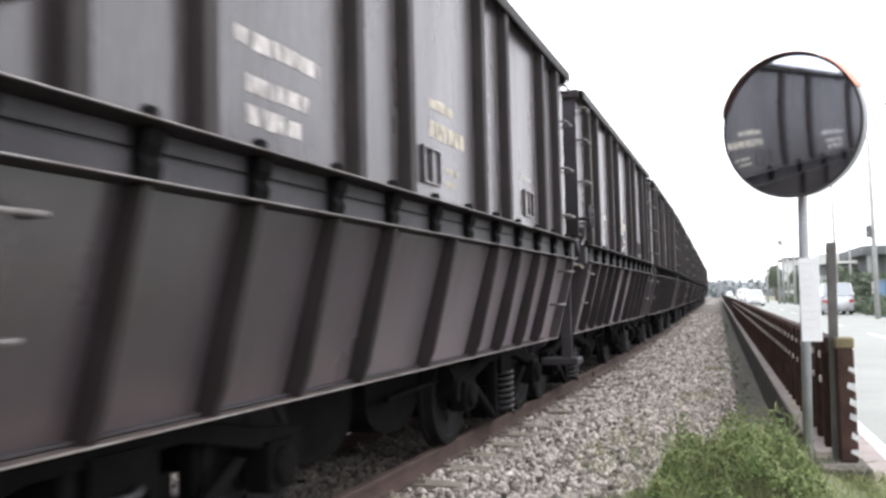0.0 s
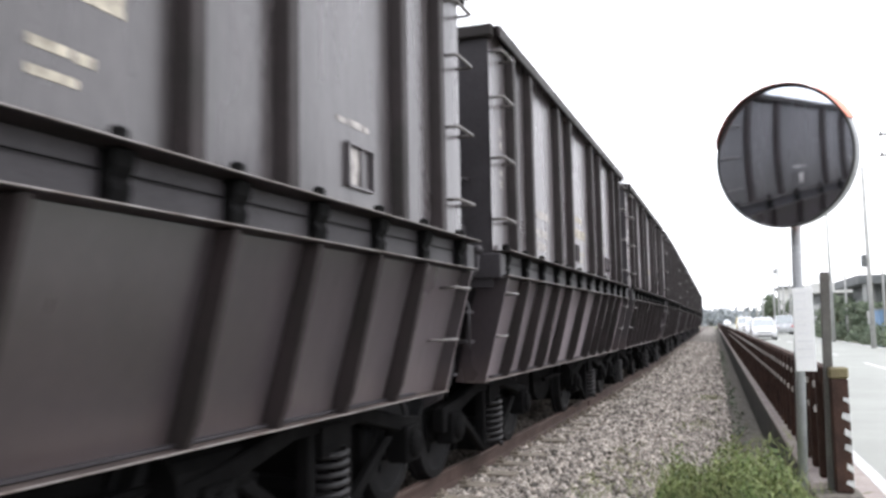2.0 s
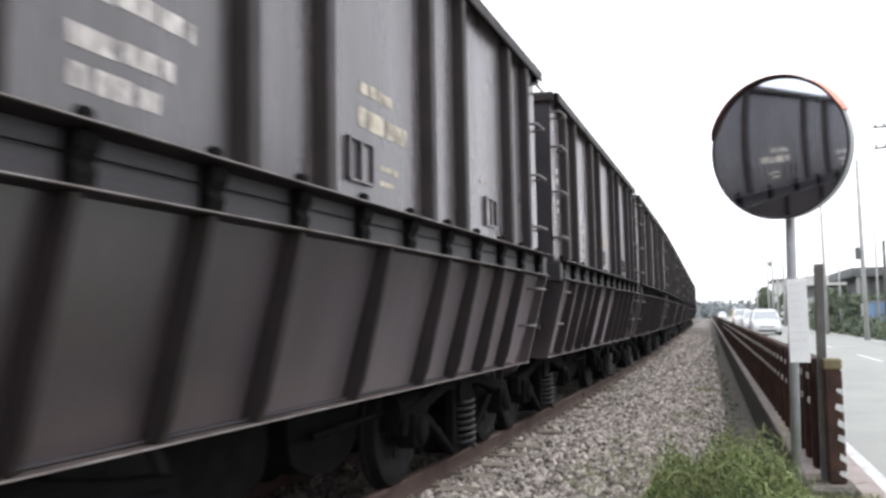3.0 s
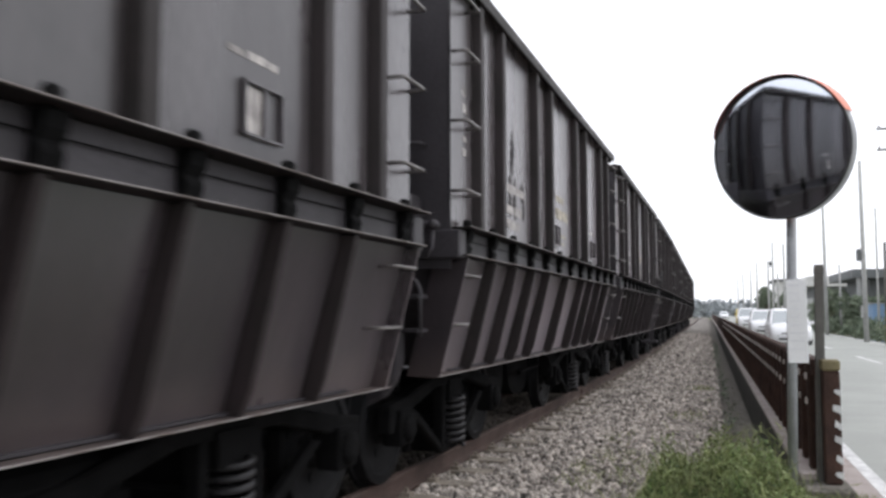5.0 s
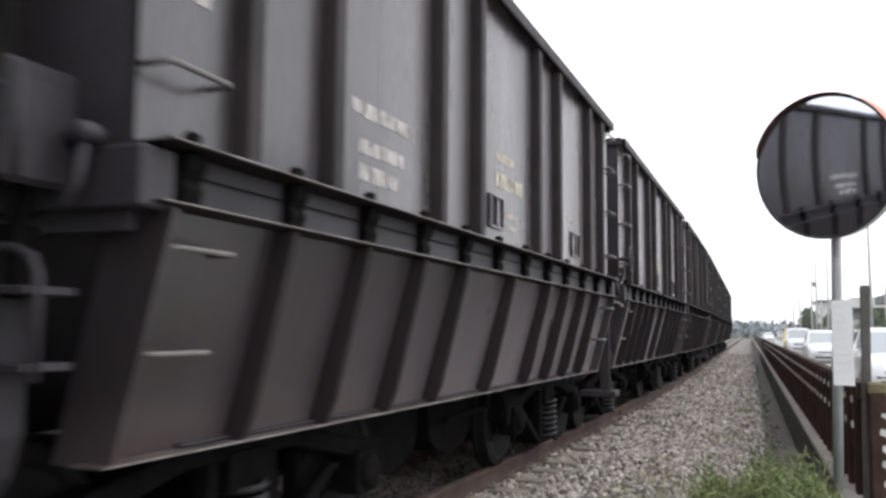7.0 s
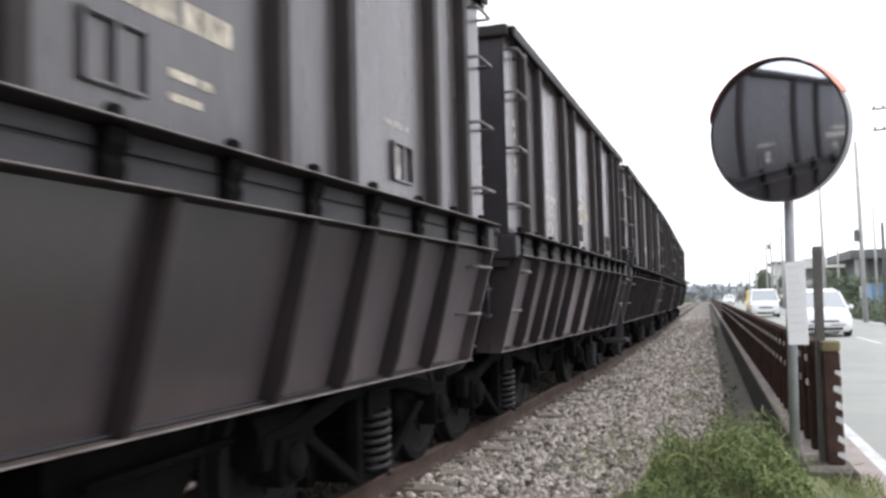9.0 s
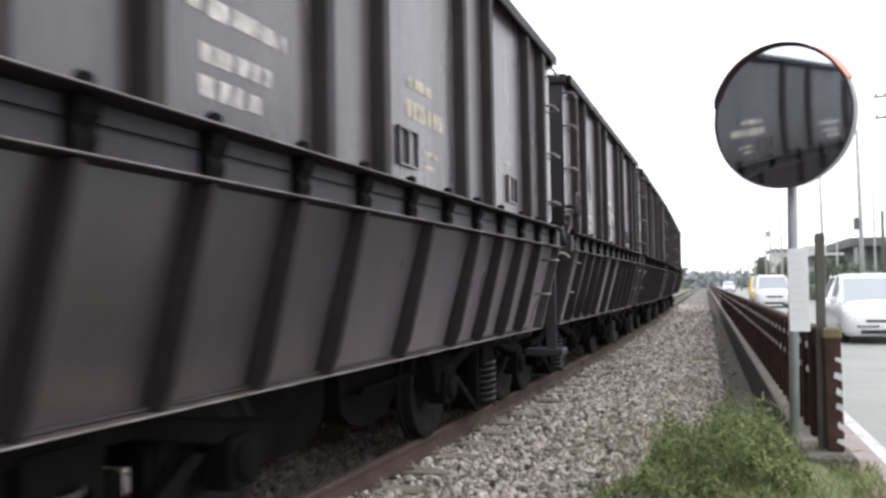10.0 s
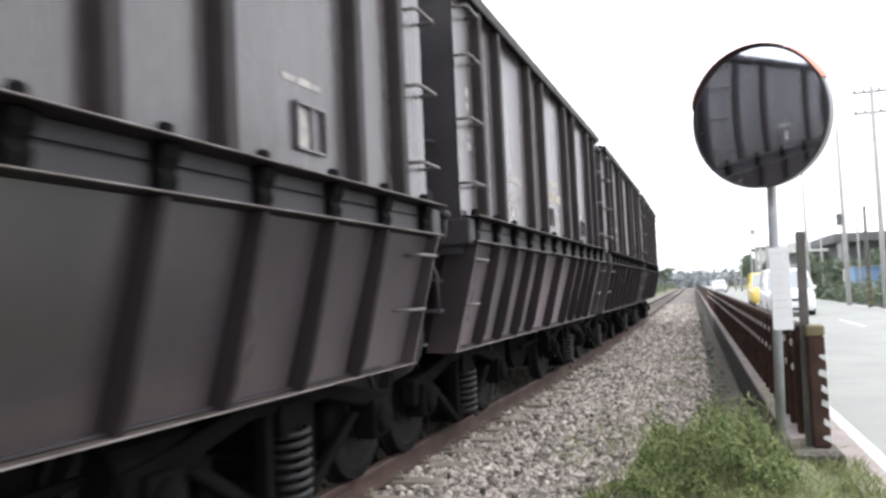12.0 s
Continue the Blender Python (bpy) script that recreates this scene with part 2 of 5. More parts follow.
def tube(bm, pts, r, n=8, r1=None):
    pts = [Vector(p) for p in pts]
    r1 = r if r1 is None else r1
    rings, up = [], None
    for i, p in enumerate(pts):
        d = (pts[min(i + 1, len(pts) - 1)] - pts[max(i - 1, 0)]).normalized()
        if up is None:
            up = Vector((0, 0, 1)) if abs(d.z) < 0.9 else Vector((1, 0, 0))
        a = d.cross(up).normalized()
        up = a.cross(d).normalized()
        k = r + (r1 - r) * i / max(1, len(pts) - 1)
        rings.append([p + a * (k * math.cos(2 * math.pi * j / n)) + up * (k * math.sin(2 * math.pi * j / n)) for j in range(n)])
    extrude_profile(bm, rings)


def lathe(bm, profile, n=24, axis="x", centre=(0, 0, 0)):
    """Turns (along, radius) points round an axis."""
    rings = []
    for a, r in profile:
        ring = []
        for j in range(n):
            c, s = r * math.cos(2 * math.pi * j / n), r * math.sin(2 * math.pi * j / n)
            p = {"x": (a, c, s), "y": (c, a, s), "z": (c, s, a)}[axis]
            ring.append(tuple(p[k] + centre[k] for k in range(3)))
        rings.append(ring)
    extrude_profile(bm, rings)


def mesh_of(bm, name, mat, bevel=0.0, smooth=False):
    bmesh.ops.recalc_face_normals(bm, faces=bm.faces[:])
    if bevel:
        bmesh.ops.bevel(bm, geom=[e for e in bm.edges if len(e.link_faces) == 2 and e.calc_face_angle(0) > 0.6], offset=bevel, segments=1, affect="EDGES", clamp_overlap=True)
    me = bpy.data.meshes.new(name)
    bm.to_mesh(me)
    bm.free()
    me.materials.append(mat)
    if smooth:
        for p in me.polygons:
            p.use_smooth = True
    return me


def part(name, bm, mat, parent, label="", bevel=0.0, smooth=False):
    ob = new(name, mesh_of(bm, name, mat, bevel, smooth))
    ob.parent = parent
    return tagged(ob, label)


def shared(name, me, parent, m=None):
    """One more piece on a mesh that others use too."""
    ob = new(name, me)
    ob.parent = parent
    if m is not None:
        ob.matrix_basis = m
    return ob


def thing(name, label, category, m=None, group="", kind=""):
    ob = new(name)
    ob.empty_display_size = 0.2
    if m is not None:
        ob.matrix_basis = m
    return tagged(ob, label, category, group, kind)


def solid(name, bm, mat, label, category, group="", kind="", bevel=0.0, smooth=False):
    return tagged(new(name, mesh_of(bm, name, mat, bevel, smooth)), label, category, group, kind)


# ---- plan of the line ----
RADIUS, CURVE_END = 760.0, 33.0     # the line bends left, then runs straight
CENTRE_LAT, RAIL_Z = 3.195, 0.178     # line centre left of the eye; rail top over the road


def on_line(s, lat, z=0.0):
    """A point s metres along the line, lat metres to the left of the eye."""
    a = min(s, CURVE_END) / RADIUS
    e = max(0.0, s - CURVE_END)
    return Vector((-RADIUS + (RADIUS - lat) * math.cos(a) - e * math.sin(a), (RADIUS - lat) * math.sin(a) + e * math.cos(a), z))


def line_pose(s, lat, z):
    p = on_line(s, lat, z)
    return pose(p.x, p.y, p.z, 0, 0, math.degrees(min(s, CURVE_END) / RADIUS))


ROAD_TURN = math.degrees(math.atan(0.045))


def on_road(u, v, z=0.0):
    """u metres right of the road's left edge, v metres along it."""
    c, s = math.cos(radians(ROAD_TURN)), math.sin(radians(ROAD_TURN))
    return Vector((1.27 + u * c - v * s, u * s + v * c, z))


def road_pose(u, v, z=0.0, turn=0.0):
    p = on_road(u, v, z)
    return pose(p.x, p.y, p.z, 0, 0, ROAD_TURN + turn)


def strip(bm, points_a, points_b):
    a, b = [bm.verts.new(p) for p in points_a], [bm.verts.new(p) for p in points_b]
    for i in range(len(a) - 1):
        bm.faces.new((a[i], b[i], b[i + 1], a[i + 1]))


# ---- ground, line and road ----
def build_ground():
    bm = bmesh.new()
    # one sheet, low under the ditch, level with the road further right
    cols = [(-1400, -0.5), (-60, -0.45), (-9, -0.42), (-6.5, -0.40), (1400, -0.40)]
    ys = [-300, -60, 0, 40, 120, 400, 1800]
    g = [[bm.verts.new((x - 0.045 * y, y, z)) for x, z in cols] for y in ys]
    for r, q in zip(g, g[1:]):
        for i in range(len(cols) - 1):
            bm.faces.new((r[i], r[i + 1], q[i + 1], q[i]))
    solid("ground", bm, SOIL, "dusty bare soil beside the railway line", "ground", kind="structure")

    # ballast bank under the track, its near edge along the ditch
    bm = bmesh.new()
    rows = []
    for i in range(95):
        s = -60 + i * 1.5 if i < 80 else 60 + (i - 80) * 12
        e = on_road(-1.08, s)
        c0 = on_line(s, 5.9, -0.40)
        r = [c0, on_line(s, 4.8, -0.02), on_line(s, 3.15, -0.015), on_line(s, 1.75, -0.02)]
        edge = Vector((e.x, e.y, -0.09))
        mid = r[3].lerp(edge, 0.5)
        r += [Vector((mid.x, mid.y, -0.045)), edge, Vector((e.x + 0.02, e.y, -0.52))]
        rows.append(r)
    extrude_profile(bm, rows, closed=False)
    bank = solid("ballast_bank", bm, BED, "grey crushed stone bank carrying the railway track", "ballast", kind="structure")

    # road, kerb strip and painted lines
    bm = bmesh.new()
    vs = [-60, 0, 20, 60, 140, 300, 700]
    extrude_profile(bm, [[on_road(-0.33, v, -0.45), on_road(-0.33, v, 0.0), on_road(3.2, v, 0.03), on_road(6.6, v, 0.0), on_road(6.6, v, -0.45)] for v in vs])
    solid("road", bm, ASPHALT, "pale grey worn asphalt two-lane road", "road", kind="structure", group="")
    bm = bmesh.new()
    extrude_profile(bm, [[on_road(-0.30, v, 0.004), on_road(-0.30, v, 0.075), on_road(-0.03, v, 0.06), on_road(-0.02, v, 0.004)] for v in (4.6, 9, 14, 40, 90, 260)])
    solid("kerb", bm, KERB_PINK, "stained pinkish concrete kerb along the road edge", "kerb", kind="structure", bevel=0)
    line = thing("road_marking", "worn white painted lines on the asphalt", "road marking", kind="structure")
    bm = bmesh.new()
    extrude_profile(bm, [[on_road(0.02, v, 0.008), on_road(0.14, v, 0.009)] for v in (-20, 10, 60, 260)], closed=False)
    part("edge_line", bm, PAINT_LINE, line)
    bm = bmesh.new()
    extrude_profile(bm, [[on_road(6.1, v, 0.012), on_road(6.22, v, 0.012)] for v in (-20, 10, 60, 260)], closed=False)
    part("edge_line", bm, PAINT_LINE, line)
    bm = bmesh.new()
    box(bm, -0.06, 0.06, -2, 2, 0, 0.004)
    dash = mesh_of(bm, "centre_dash", PAINT_LINE)
    for i in range(16):
        shared("centre_dash", dash, line, road_pose(3.25, 8.2 + i * 10.0, 0.034))

    # ditch: floor and the wall that carries the fence
    bm = bmesh.new()
    extrude_profile(bm, [[on_road(-1.12, v, -0.47), on_road(-0.60, v, -0.47), on_road(-0.60, v, -0.36), on_road(-1.12, v, -0.32)] for v in (7.4, 20, 60, 200)])
    solid("ditch_floor", bm, DITCH, "dirty concrete floor of the drainage ditch", "ditch", kind="structure")
    bm = bmesh.new()
    extrude_profile(bm, [[on_road(-0.61, v, -0.45), on_road(-0.61, v, 0.20), on_road(-0.35, v, 0.20), on_road(-0.35, v, -0.45)] for v in (7.05, 20, 60, 200)])
    solid("wall_ditch", bm, MOSS_SHADE, "weathered concrete upstand wall under the fence, darkened for its shaded face", "wall", kind="structure")
    bm = bmesh.new()
    extrude_profile(bm, [[on_road(-0.625, v, 0.203), on_road(-0.625, v, 0.24), on_road(-0.61, v, 0.25), on_road(-0.35, v, 0.25), on_road(-0.335, v, 0.24), on_road(-0.335, v, 0.203)] for v in (7.04, 20, 60, 200)])
    solid("coping", bm, KERB_PINK, "pale concrete coping along the top of the ditch wall", "coping", kind="structure")
    # earth shoulder before the ditch starts
    bm = bmesh.new()
    random.seed(5)
    grid = []
    for j in range(26):
        row = []
        for i in range(17):
            u, v = -1.15 + i * 0.054, -2 + j * 0.38
            z = 0.02 + 0.16 * math.exp(-((u + 0.75) / 0.35) ** 2 - ((v - 6.6) / 1.6) ** 2) + random.uniform(-0.012, 0.012)
            if v > 7.0:
                z = -0.06 - (v - 7.0) * 0.6
            row.append(on_road(u, v, z))
        grid.append(row)
    extrude_profile(bm, grid, closed=False)
    solid("verge", bm, SOIL, "earth verge with thin weeds by the fence end", "verge", kind="structure", smooth=True)


def build_track():
    half = 0.5335
    # rail section: foot, web, head, as (across, height) under the rail top
    sec = [(-0.0635, -0.153), (-0.0635, -0.143), (-0.010, -0.125), (-0.008, -0.045), (-0.0325, -0.036), (-0.0325, -0.006), (-0.026, 0.0), (0.026, 0.0), (0.0325, -0.006), (0.0325, -0.036), (0.008, -0.045), (0.010, -0.125), (0.0635, -0.143), (0.0635, -0.153)]
    plate = [(-0.030, -0.128), (-0.010, -0.128), (-0.012, -0.042), (-0.030, -0.044)]
    for side in (-1, 1):
        rail = thing("rail", "rust-brown steel running rail with dull head", "rail", group="rails of the line")
        lat = CENTRE_LAT - side * (half + 0.0325)
        joints = [-60 + 25 * i for i in range(14)]
        for s0, s1 in zip(joints, joints[1:]):
            bm = bmesh.new()
            ss = [s0 + 0.004 + (s1 - s0 - 0.008) * i / 12 for i in range(13)]
            extrude_profile(bm, [[on_line(s, lat - a, RAIL_Z + h) for a, h in sec] for s in ss])
            part("rail_length", bm, RUST_RAIL, rail)
            for flip in (-1, 1):
                bm = bmesh.new()
                extrude_profile(bm, [[on_line(s, lat - flip * a, RAIL_Z + h) for a, h in plate] for s in (s1 - 0.25, s1 + 0.25)])
                part("fishplate", bm, RUST_RAIL, rail)
    # sleepers, with fastenings joined in
    bm = bmesh.new()
    prof = [(-0.12, -0.16), (0.12, -0.16), (0.10, 0.0), (-0.10, 0.0)]
    rings = [[(x, y, z + dz) for y, z in prof] for x, dz in ((-1.0, 0), (-0.35, 0), (0, -0.03), (0.35, 0), (1.0, 0))]
    extrude_profile(bm, rings)
    for x in (-0.68, -0.45, 0.45, 0.68):
        box(bm, x - 0.04, x + 0.04, -0.05, 0.05, 0.0, 0.03)
        lathe(bm, [(0.0, 0.018), (0.055, 0.018), (0.06, 0.01)], 6, "z", (x, 0, 0.005))
    me = mesh_of(bm, "sleeper", SLEEPER)
    for i in range(110):
        s = -12 + i * 0.61
        ob = new("sleeper", me)
        ob.matrix_basis = line_pose(s, CENTRE_LAT, RAIL_Z - 0.150)
        tagged(ob, "dusty concrete sleeper half buried in ballast", "sleeper", "sleepers of the line")


def build_stones():
    rng = np.random.default_rng(3)
    g = (1 + 5 ** 0.5) / 2
    V = np.array([(-1, g, 0), (1, g, 0), (-1, -g, 0), (1, -g, 0), (0, -1, g), (0, 1, g), (0, -1, -g), (0, 1, -g), (g, 0, -1), (g, 0, 1), (-g, 0, -1), (-g, 0, 1)]) / 1.9
    Fc = np.array([(0, 11, 5), (0, 5, 1), (0, 1, 7), (0, 7, 10), (0, 10, 11), (1, 5, 9), (5, 11, 4), (11, 10, 2), (10, 7, 6), (7, 1, 8), (3, 9, 4), (3, 4, 2), (3, 2, 6), (3, 6, 8), (3, 8, 9), (4, 9, 5), (2, 4, 11), (6, 2, 10), (8, 6, 7), (9, 8, 1)])
    near = [(2.6, 7.5, 0.1, 2.62, 640, 0.033), (7.5, 13, -0.4, 2.62, 520, 0.034), (13, 20, -0.6, 2.62, 330, 0.039), (20, 34, -0.6, 2.62, 150, 0.05), (34, 60, -1.0, 2.6, 80, 0.065), (1, 16, 3.72, 5.0, 90, 0.04)]
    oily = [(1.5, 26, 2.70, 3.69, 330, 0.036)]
    for name, label, zones, mat in (("ballast_stones", "pale grey-brown crushed ballast stones beside the rail", near, STONE), ("oily_ballast_stones", "oil-stained ballast stones between the rails, darkened for the train's shadow", oily, STONE_OIL_SHADE)):
        verts, faces, k = [], [], 0
        for s0, s1, l0, l1, per, size in zones:
            for _ in range(int((s1 - s0) * (l1 - l0) * per)):
                s, lat = rng.uniform(s0, s1), rng.uniform(l0, l1)
                p = on_line(s, lat)
                edge = 1.27 - 0.045 * p.y - 1.08
                if p.x > edge - 0.02:
                    continue
                inner = on_line(s, 1.75).x
                z = -0.012 if p.x < inner else -0.012 - 0.08 * (p.x - inner) / max(0.1, edge - inner)
                if mat is STONE_OIL_SHADE:
                    z += 0.035
                z += 0.028 * noise.noise((p.x * 1.3, p.y * 1.3, 0))
                r = size * rng.uniform(0.5, 1.4)
                if mat is STONE and 2.18 < lat < 4.2 and (s + 12.10) % 0.61 < 0.2 and rng.random() < 0.72:
                    continue
                q = Euler(rng.uniform(0, 6.3, 3)).to_matrix()
                pts = (V * rng.uniform(0.72, 1.28, (12, 1)) * np.array([1, rng.uniform(0.6, 1), rng.uniform(0.5, 0.85)]) * r) @ np.array(q).T
                verts.append(pts + np.array([p.x, p.y, z + r * 0.25]))
                faces.append(Fc + k)
                k += 12
        me = bpy.data.meshes.new(name)
        me.from_pydata(np.concatenate(verts).tolist(), [], np.concatenate(faces).tolist())
        me.materials.append(mat)
        tagged(new(name, me), label, "ballast stones", kind="stuff")
    # oil-soaked strip of the bed between the rails, darkened for the train's shadow
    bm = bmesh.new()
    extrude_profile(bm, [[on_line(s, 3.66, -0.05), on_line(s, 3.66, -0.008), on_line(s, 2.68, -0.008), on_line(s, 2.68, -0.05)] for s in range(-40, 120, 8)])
    solid("track_bed", bm, STONE_OIL_SHADE, "oily ballast bed between the rails, darkened for the train's shadow", "ballast", kind="structure")


# ---- the train ----
WAGON = 9.0
TOP, SILL_HI, SILL_LO, BOTTOM = 3.82, 1.890, 1.681, 0.80
HALF, HALF_LOW = 1.285, 1.03        # half widths at the sill and at the hopper bottom
UPPER_RIBS = (0.76, 1.48, 2.82, 3.50)
LOWER_RIBS = (1.05, 1.75, 2.46, 3.16)
GUSSETS = (0.35, 1.05, 1.75, 2.46, 3.16, 3.86)
BOGIE_Y, AXLE_Y, WHEEL_R = 2.78, 1.20, 0.43


def build_wheelset(parent, y):
    bm = bmesh.new()
    for sx in (-1, 1):
        prof = [(0.44, 0.10), (0.455, 0.10), (0.47, 0.34), (0.49, 0.36), (0.495, 0.455), (0.525, 0.455), (0.535, 0.435), (0.62, 0.425), (0.625, 0.36), (0.605, 0.345), (0.575, 0.14), (0.62, 0.12), (0.62, 0.08)]
        lathe(bm, [(sx * a, r) for a, r in prof], 28, "x")
    lathe(bm, [(-0.82, 0.06), (-0.64, 0.065), (-0.6, 0.075), (0.6, 0.075), (0.64, 0.065), (0.82, 0.06)], 14, "x")
    for sx in (-1, 1):
        for k in range(4):
            a = k * math.pi / 2
            lathe(bm, [(sx * 0.588, 0.035), (sx * 0.60, 0.03)], 8, "x", (0, 0.20 * math.cos(a), 0.20 * math.sin(a)))
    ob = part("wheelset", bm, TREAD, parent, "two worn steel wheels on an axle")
    ob.matrix_basis = pose(0, y, WHEEL_R)
    return ob


def helix(bm, x, y, z0, z1, r, wire, turns):
    n = int(turns * 12)
    tube(bm, [(x + r * math.cos(i * math.pi / 6), y + r * math.sin(i * math.pi / 6), z0 + (z1 - z0) * i / n) for i in range(n + 1)], wire, 6)


def build_bogie(wagon, y):
    bog = part("bogie", _bolster(), DARK_GEAR, wagon, "black cast steel bogie with coil springs")
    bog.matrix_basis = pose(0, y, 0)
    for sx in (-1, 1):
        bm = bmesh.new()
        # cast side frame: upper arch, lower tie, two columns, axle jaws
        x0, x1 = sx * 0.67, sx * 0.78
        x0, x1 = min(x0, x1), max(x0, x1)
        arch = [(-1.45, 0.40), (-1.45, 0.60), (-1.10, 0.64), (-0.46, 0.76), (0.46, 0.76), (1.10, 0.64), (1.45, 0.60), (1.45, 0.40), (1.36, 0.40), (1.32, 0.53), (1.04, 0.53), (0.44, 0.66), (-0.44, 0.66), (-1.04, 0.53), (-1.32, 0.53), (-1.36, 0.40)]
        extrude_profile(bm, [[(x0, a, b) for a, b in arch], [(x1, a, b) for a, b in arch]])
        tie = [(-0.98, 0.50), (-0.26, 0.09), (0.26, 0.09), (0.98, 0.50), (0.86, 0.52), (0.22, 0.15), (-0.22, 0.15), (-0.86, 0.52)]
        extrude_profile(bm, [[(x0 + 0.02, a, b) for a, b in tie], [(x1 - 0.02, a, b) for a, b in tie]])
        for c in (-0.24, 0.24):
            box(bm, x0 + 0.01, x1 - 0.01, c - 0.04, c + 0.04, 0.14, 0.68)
        part("side_frame", bm, DARK_GEAR, bog, bevel=0.012)
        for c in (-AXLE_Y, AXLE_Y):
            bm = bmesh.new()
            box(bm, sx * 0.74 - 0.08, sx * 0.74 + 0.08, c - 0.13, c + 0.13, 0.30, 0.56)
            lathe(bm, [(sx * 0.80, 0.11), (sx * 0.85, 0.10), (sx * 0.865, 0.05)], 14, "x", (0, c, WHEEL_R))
            part("axle_box", bm, DARK_GEAR, bog, bevel=0.015)
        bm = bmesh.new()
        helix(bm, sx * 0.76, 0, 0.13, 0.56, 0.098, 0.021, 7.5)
        part("coil_spring", bm, SPRING, bog, "dusty coil spring, darkened for shade under the wagon", smooth=True)
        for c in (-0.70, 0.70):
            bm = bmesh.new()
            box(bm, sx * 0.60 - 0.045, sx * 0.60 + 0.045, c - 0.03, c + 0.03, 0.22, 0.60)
            part("brake_shoe", bm, DARK_GEAR, bog, bevel=0.01)
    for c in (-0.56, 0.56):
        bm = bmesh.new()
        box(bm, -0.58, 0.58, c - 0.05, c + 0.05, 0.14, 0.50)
        part("brake_beam", bm, DARK_GEAR, bog, bevel=0.01)
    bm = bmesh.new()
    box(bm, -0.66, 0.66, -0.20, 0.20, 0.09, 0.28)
    part("spring_plank", bm, DARK_GEAR, bog, bevel=0.01)
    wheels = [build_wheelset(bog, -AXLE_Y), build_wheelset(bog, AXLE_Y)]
    return wheels


def _bolster():
    bm = bmesh.new()
    box(bm, -0.80, 0.80, -0.17, 0.17, 0.52, 0.70)
    box(bm, -0.60, 0.60, -0.06, 0.06, 0.30, 0.38)
    lathe(bm, [(0.70, 0.2), (0.78, 0.2)], 16, "z")
    return bm


def build_wagon(platform):
    label = "coal-dusted dark steel hopper wagon with ribbed sides"
    if platform:
        label += " and brake platform"
    w = thing("hopper_wagon", label, "railway wagon", group="wagons of the coal train")
    H, L = HALF, 4.08
    skin = H - 0.10
    for sx in (1, -1):
        # upper side panel, leaning slightly at the top
        bm = bmesh.new()
        out = [(sx * skin, SILL_HI), (sx * skin, TOP - 0.02), (sx * (skin - 0.02), TOP - 0.02), (sx * (skin - 0.02), SILL_HI)]
        prism_y(bm, out, -L, L)
        part("side_panel", bm, STEEL, w)
        bm = bmesh.new()
        cap = [(sx * (skin - 0.03), TOP), (sx * (H + 0.005), TOP), (sx * (H + 0.005), TOP - 0.10), (sx * (H - 0.012), TOP - 0.11), (sx * (H - 0.03), TOP - 0.02), (sx * (skin - 0.03), TOP - 0.02)]
        prism_y(bm, cap, -L + 0.02, L - 0.02)
        part("top_rail", bm, RIB, w, bevel=0.006)
        # channel sill with its two flanges
        bm = bmesh.new()
        sill = [(sx * (H - 0.09), SILL_LO + 0.012), (sx * (H - 0.07), SILL_LO + 0.012), (sx * (H - 0.07), SILL_HI - 0.012), (sx * (H - 0.09), SILL_HI - 0.012)]
        prism_y(bm, sill, -4.05, 4.05)
        # web takes the dark end colour to paint shade under the upper flange
        part("sill_web", bm, DARK_END, w)
        # dark flange paints its underside shade; a pale strip paints its edge highlight
        for z0, z1, o in ((SILL_HI - 0.005, SILL_HI + 0.004, 0.050), (SILL_LO + 0.000, SILL_LO + 0.009, 0.022)):
            bm = bmesh.new()
            box(bm, min(sx * (H - 0.11), sx * (H + o)), max(sx * (H - 0.11), sx * (H + o)), -4.068, 4.068, z0, z1)
            part("sill_flange", bm, RIB, w, bevel=0.003)
            bm = bmesh.new()
            box(bm, min(sx * (H + o), sx * (H + o + 0.006)), max(sx * (H + o), sx * (H + o + 0.006)), -4.068, 4.068, z1 - 0.006, z1 + 0.001)
            part("flange_lip", bm, EDGE_GLINT, w, "pale strip painted as the flange edge's highlight", bevel=0.002)
        bm = bmesh.new()
        tube(bm, [(sx * (H - 0.055), -4.0, SILL_LO + 0.125), (sx * (H - 0.055), 4.0, SILL_LO + 0.125)], 0.0035, 6)
        part("air_pipe", bm, DARK_GEAR, w)
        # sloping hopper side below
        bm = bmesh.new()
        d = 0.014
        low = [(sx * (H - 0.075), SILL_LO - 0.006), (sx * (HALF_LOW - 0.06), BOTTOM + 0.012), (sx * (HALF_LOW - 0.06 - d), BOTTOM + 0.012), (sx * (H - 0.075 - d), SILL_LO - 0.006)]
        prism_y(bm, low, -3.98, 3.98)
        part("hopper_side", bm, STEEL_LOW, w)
        bm = bmesh.new()
        box(bm, min(sx * (HALF_LOW - 0.11), sx * (HALF_LOW + 0.045)), max(sx * (HALF_LOW - 0.11), sx * (HALF_LOW + 0.045)), -4.035, 4.035, BOTTOM - 0.001, BOTTOM + 0.010)
        part("bottom_flange", bm, LEDGE, w, bevel=0.003)
        bm = bmesh.new()
        box(bm, min(sx * (HALF_LOW + 0.045), sx * (HALF_LOW + 0.050)), max(sx * (HALF_LOW + 0.045), sx * (HALF_LOW + 0.050)), -4.035, 4.035, BOTTOM + 0.001, BOTTOM + 0.009)
        part("flange_lip", bm, EDGE_GLINT, w, "pale strip painted as the flange edge's highlight", bevel=0.002)
        # end plate edge of the hopper side
        for sy in (-1, 1):
            bm = bmesh.new()
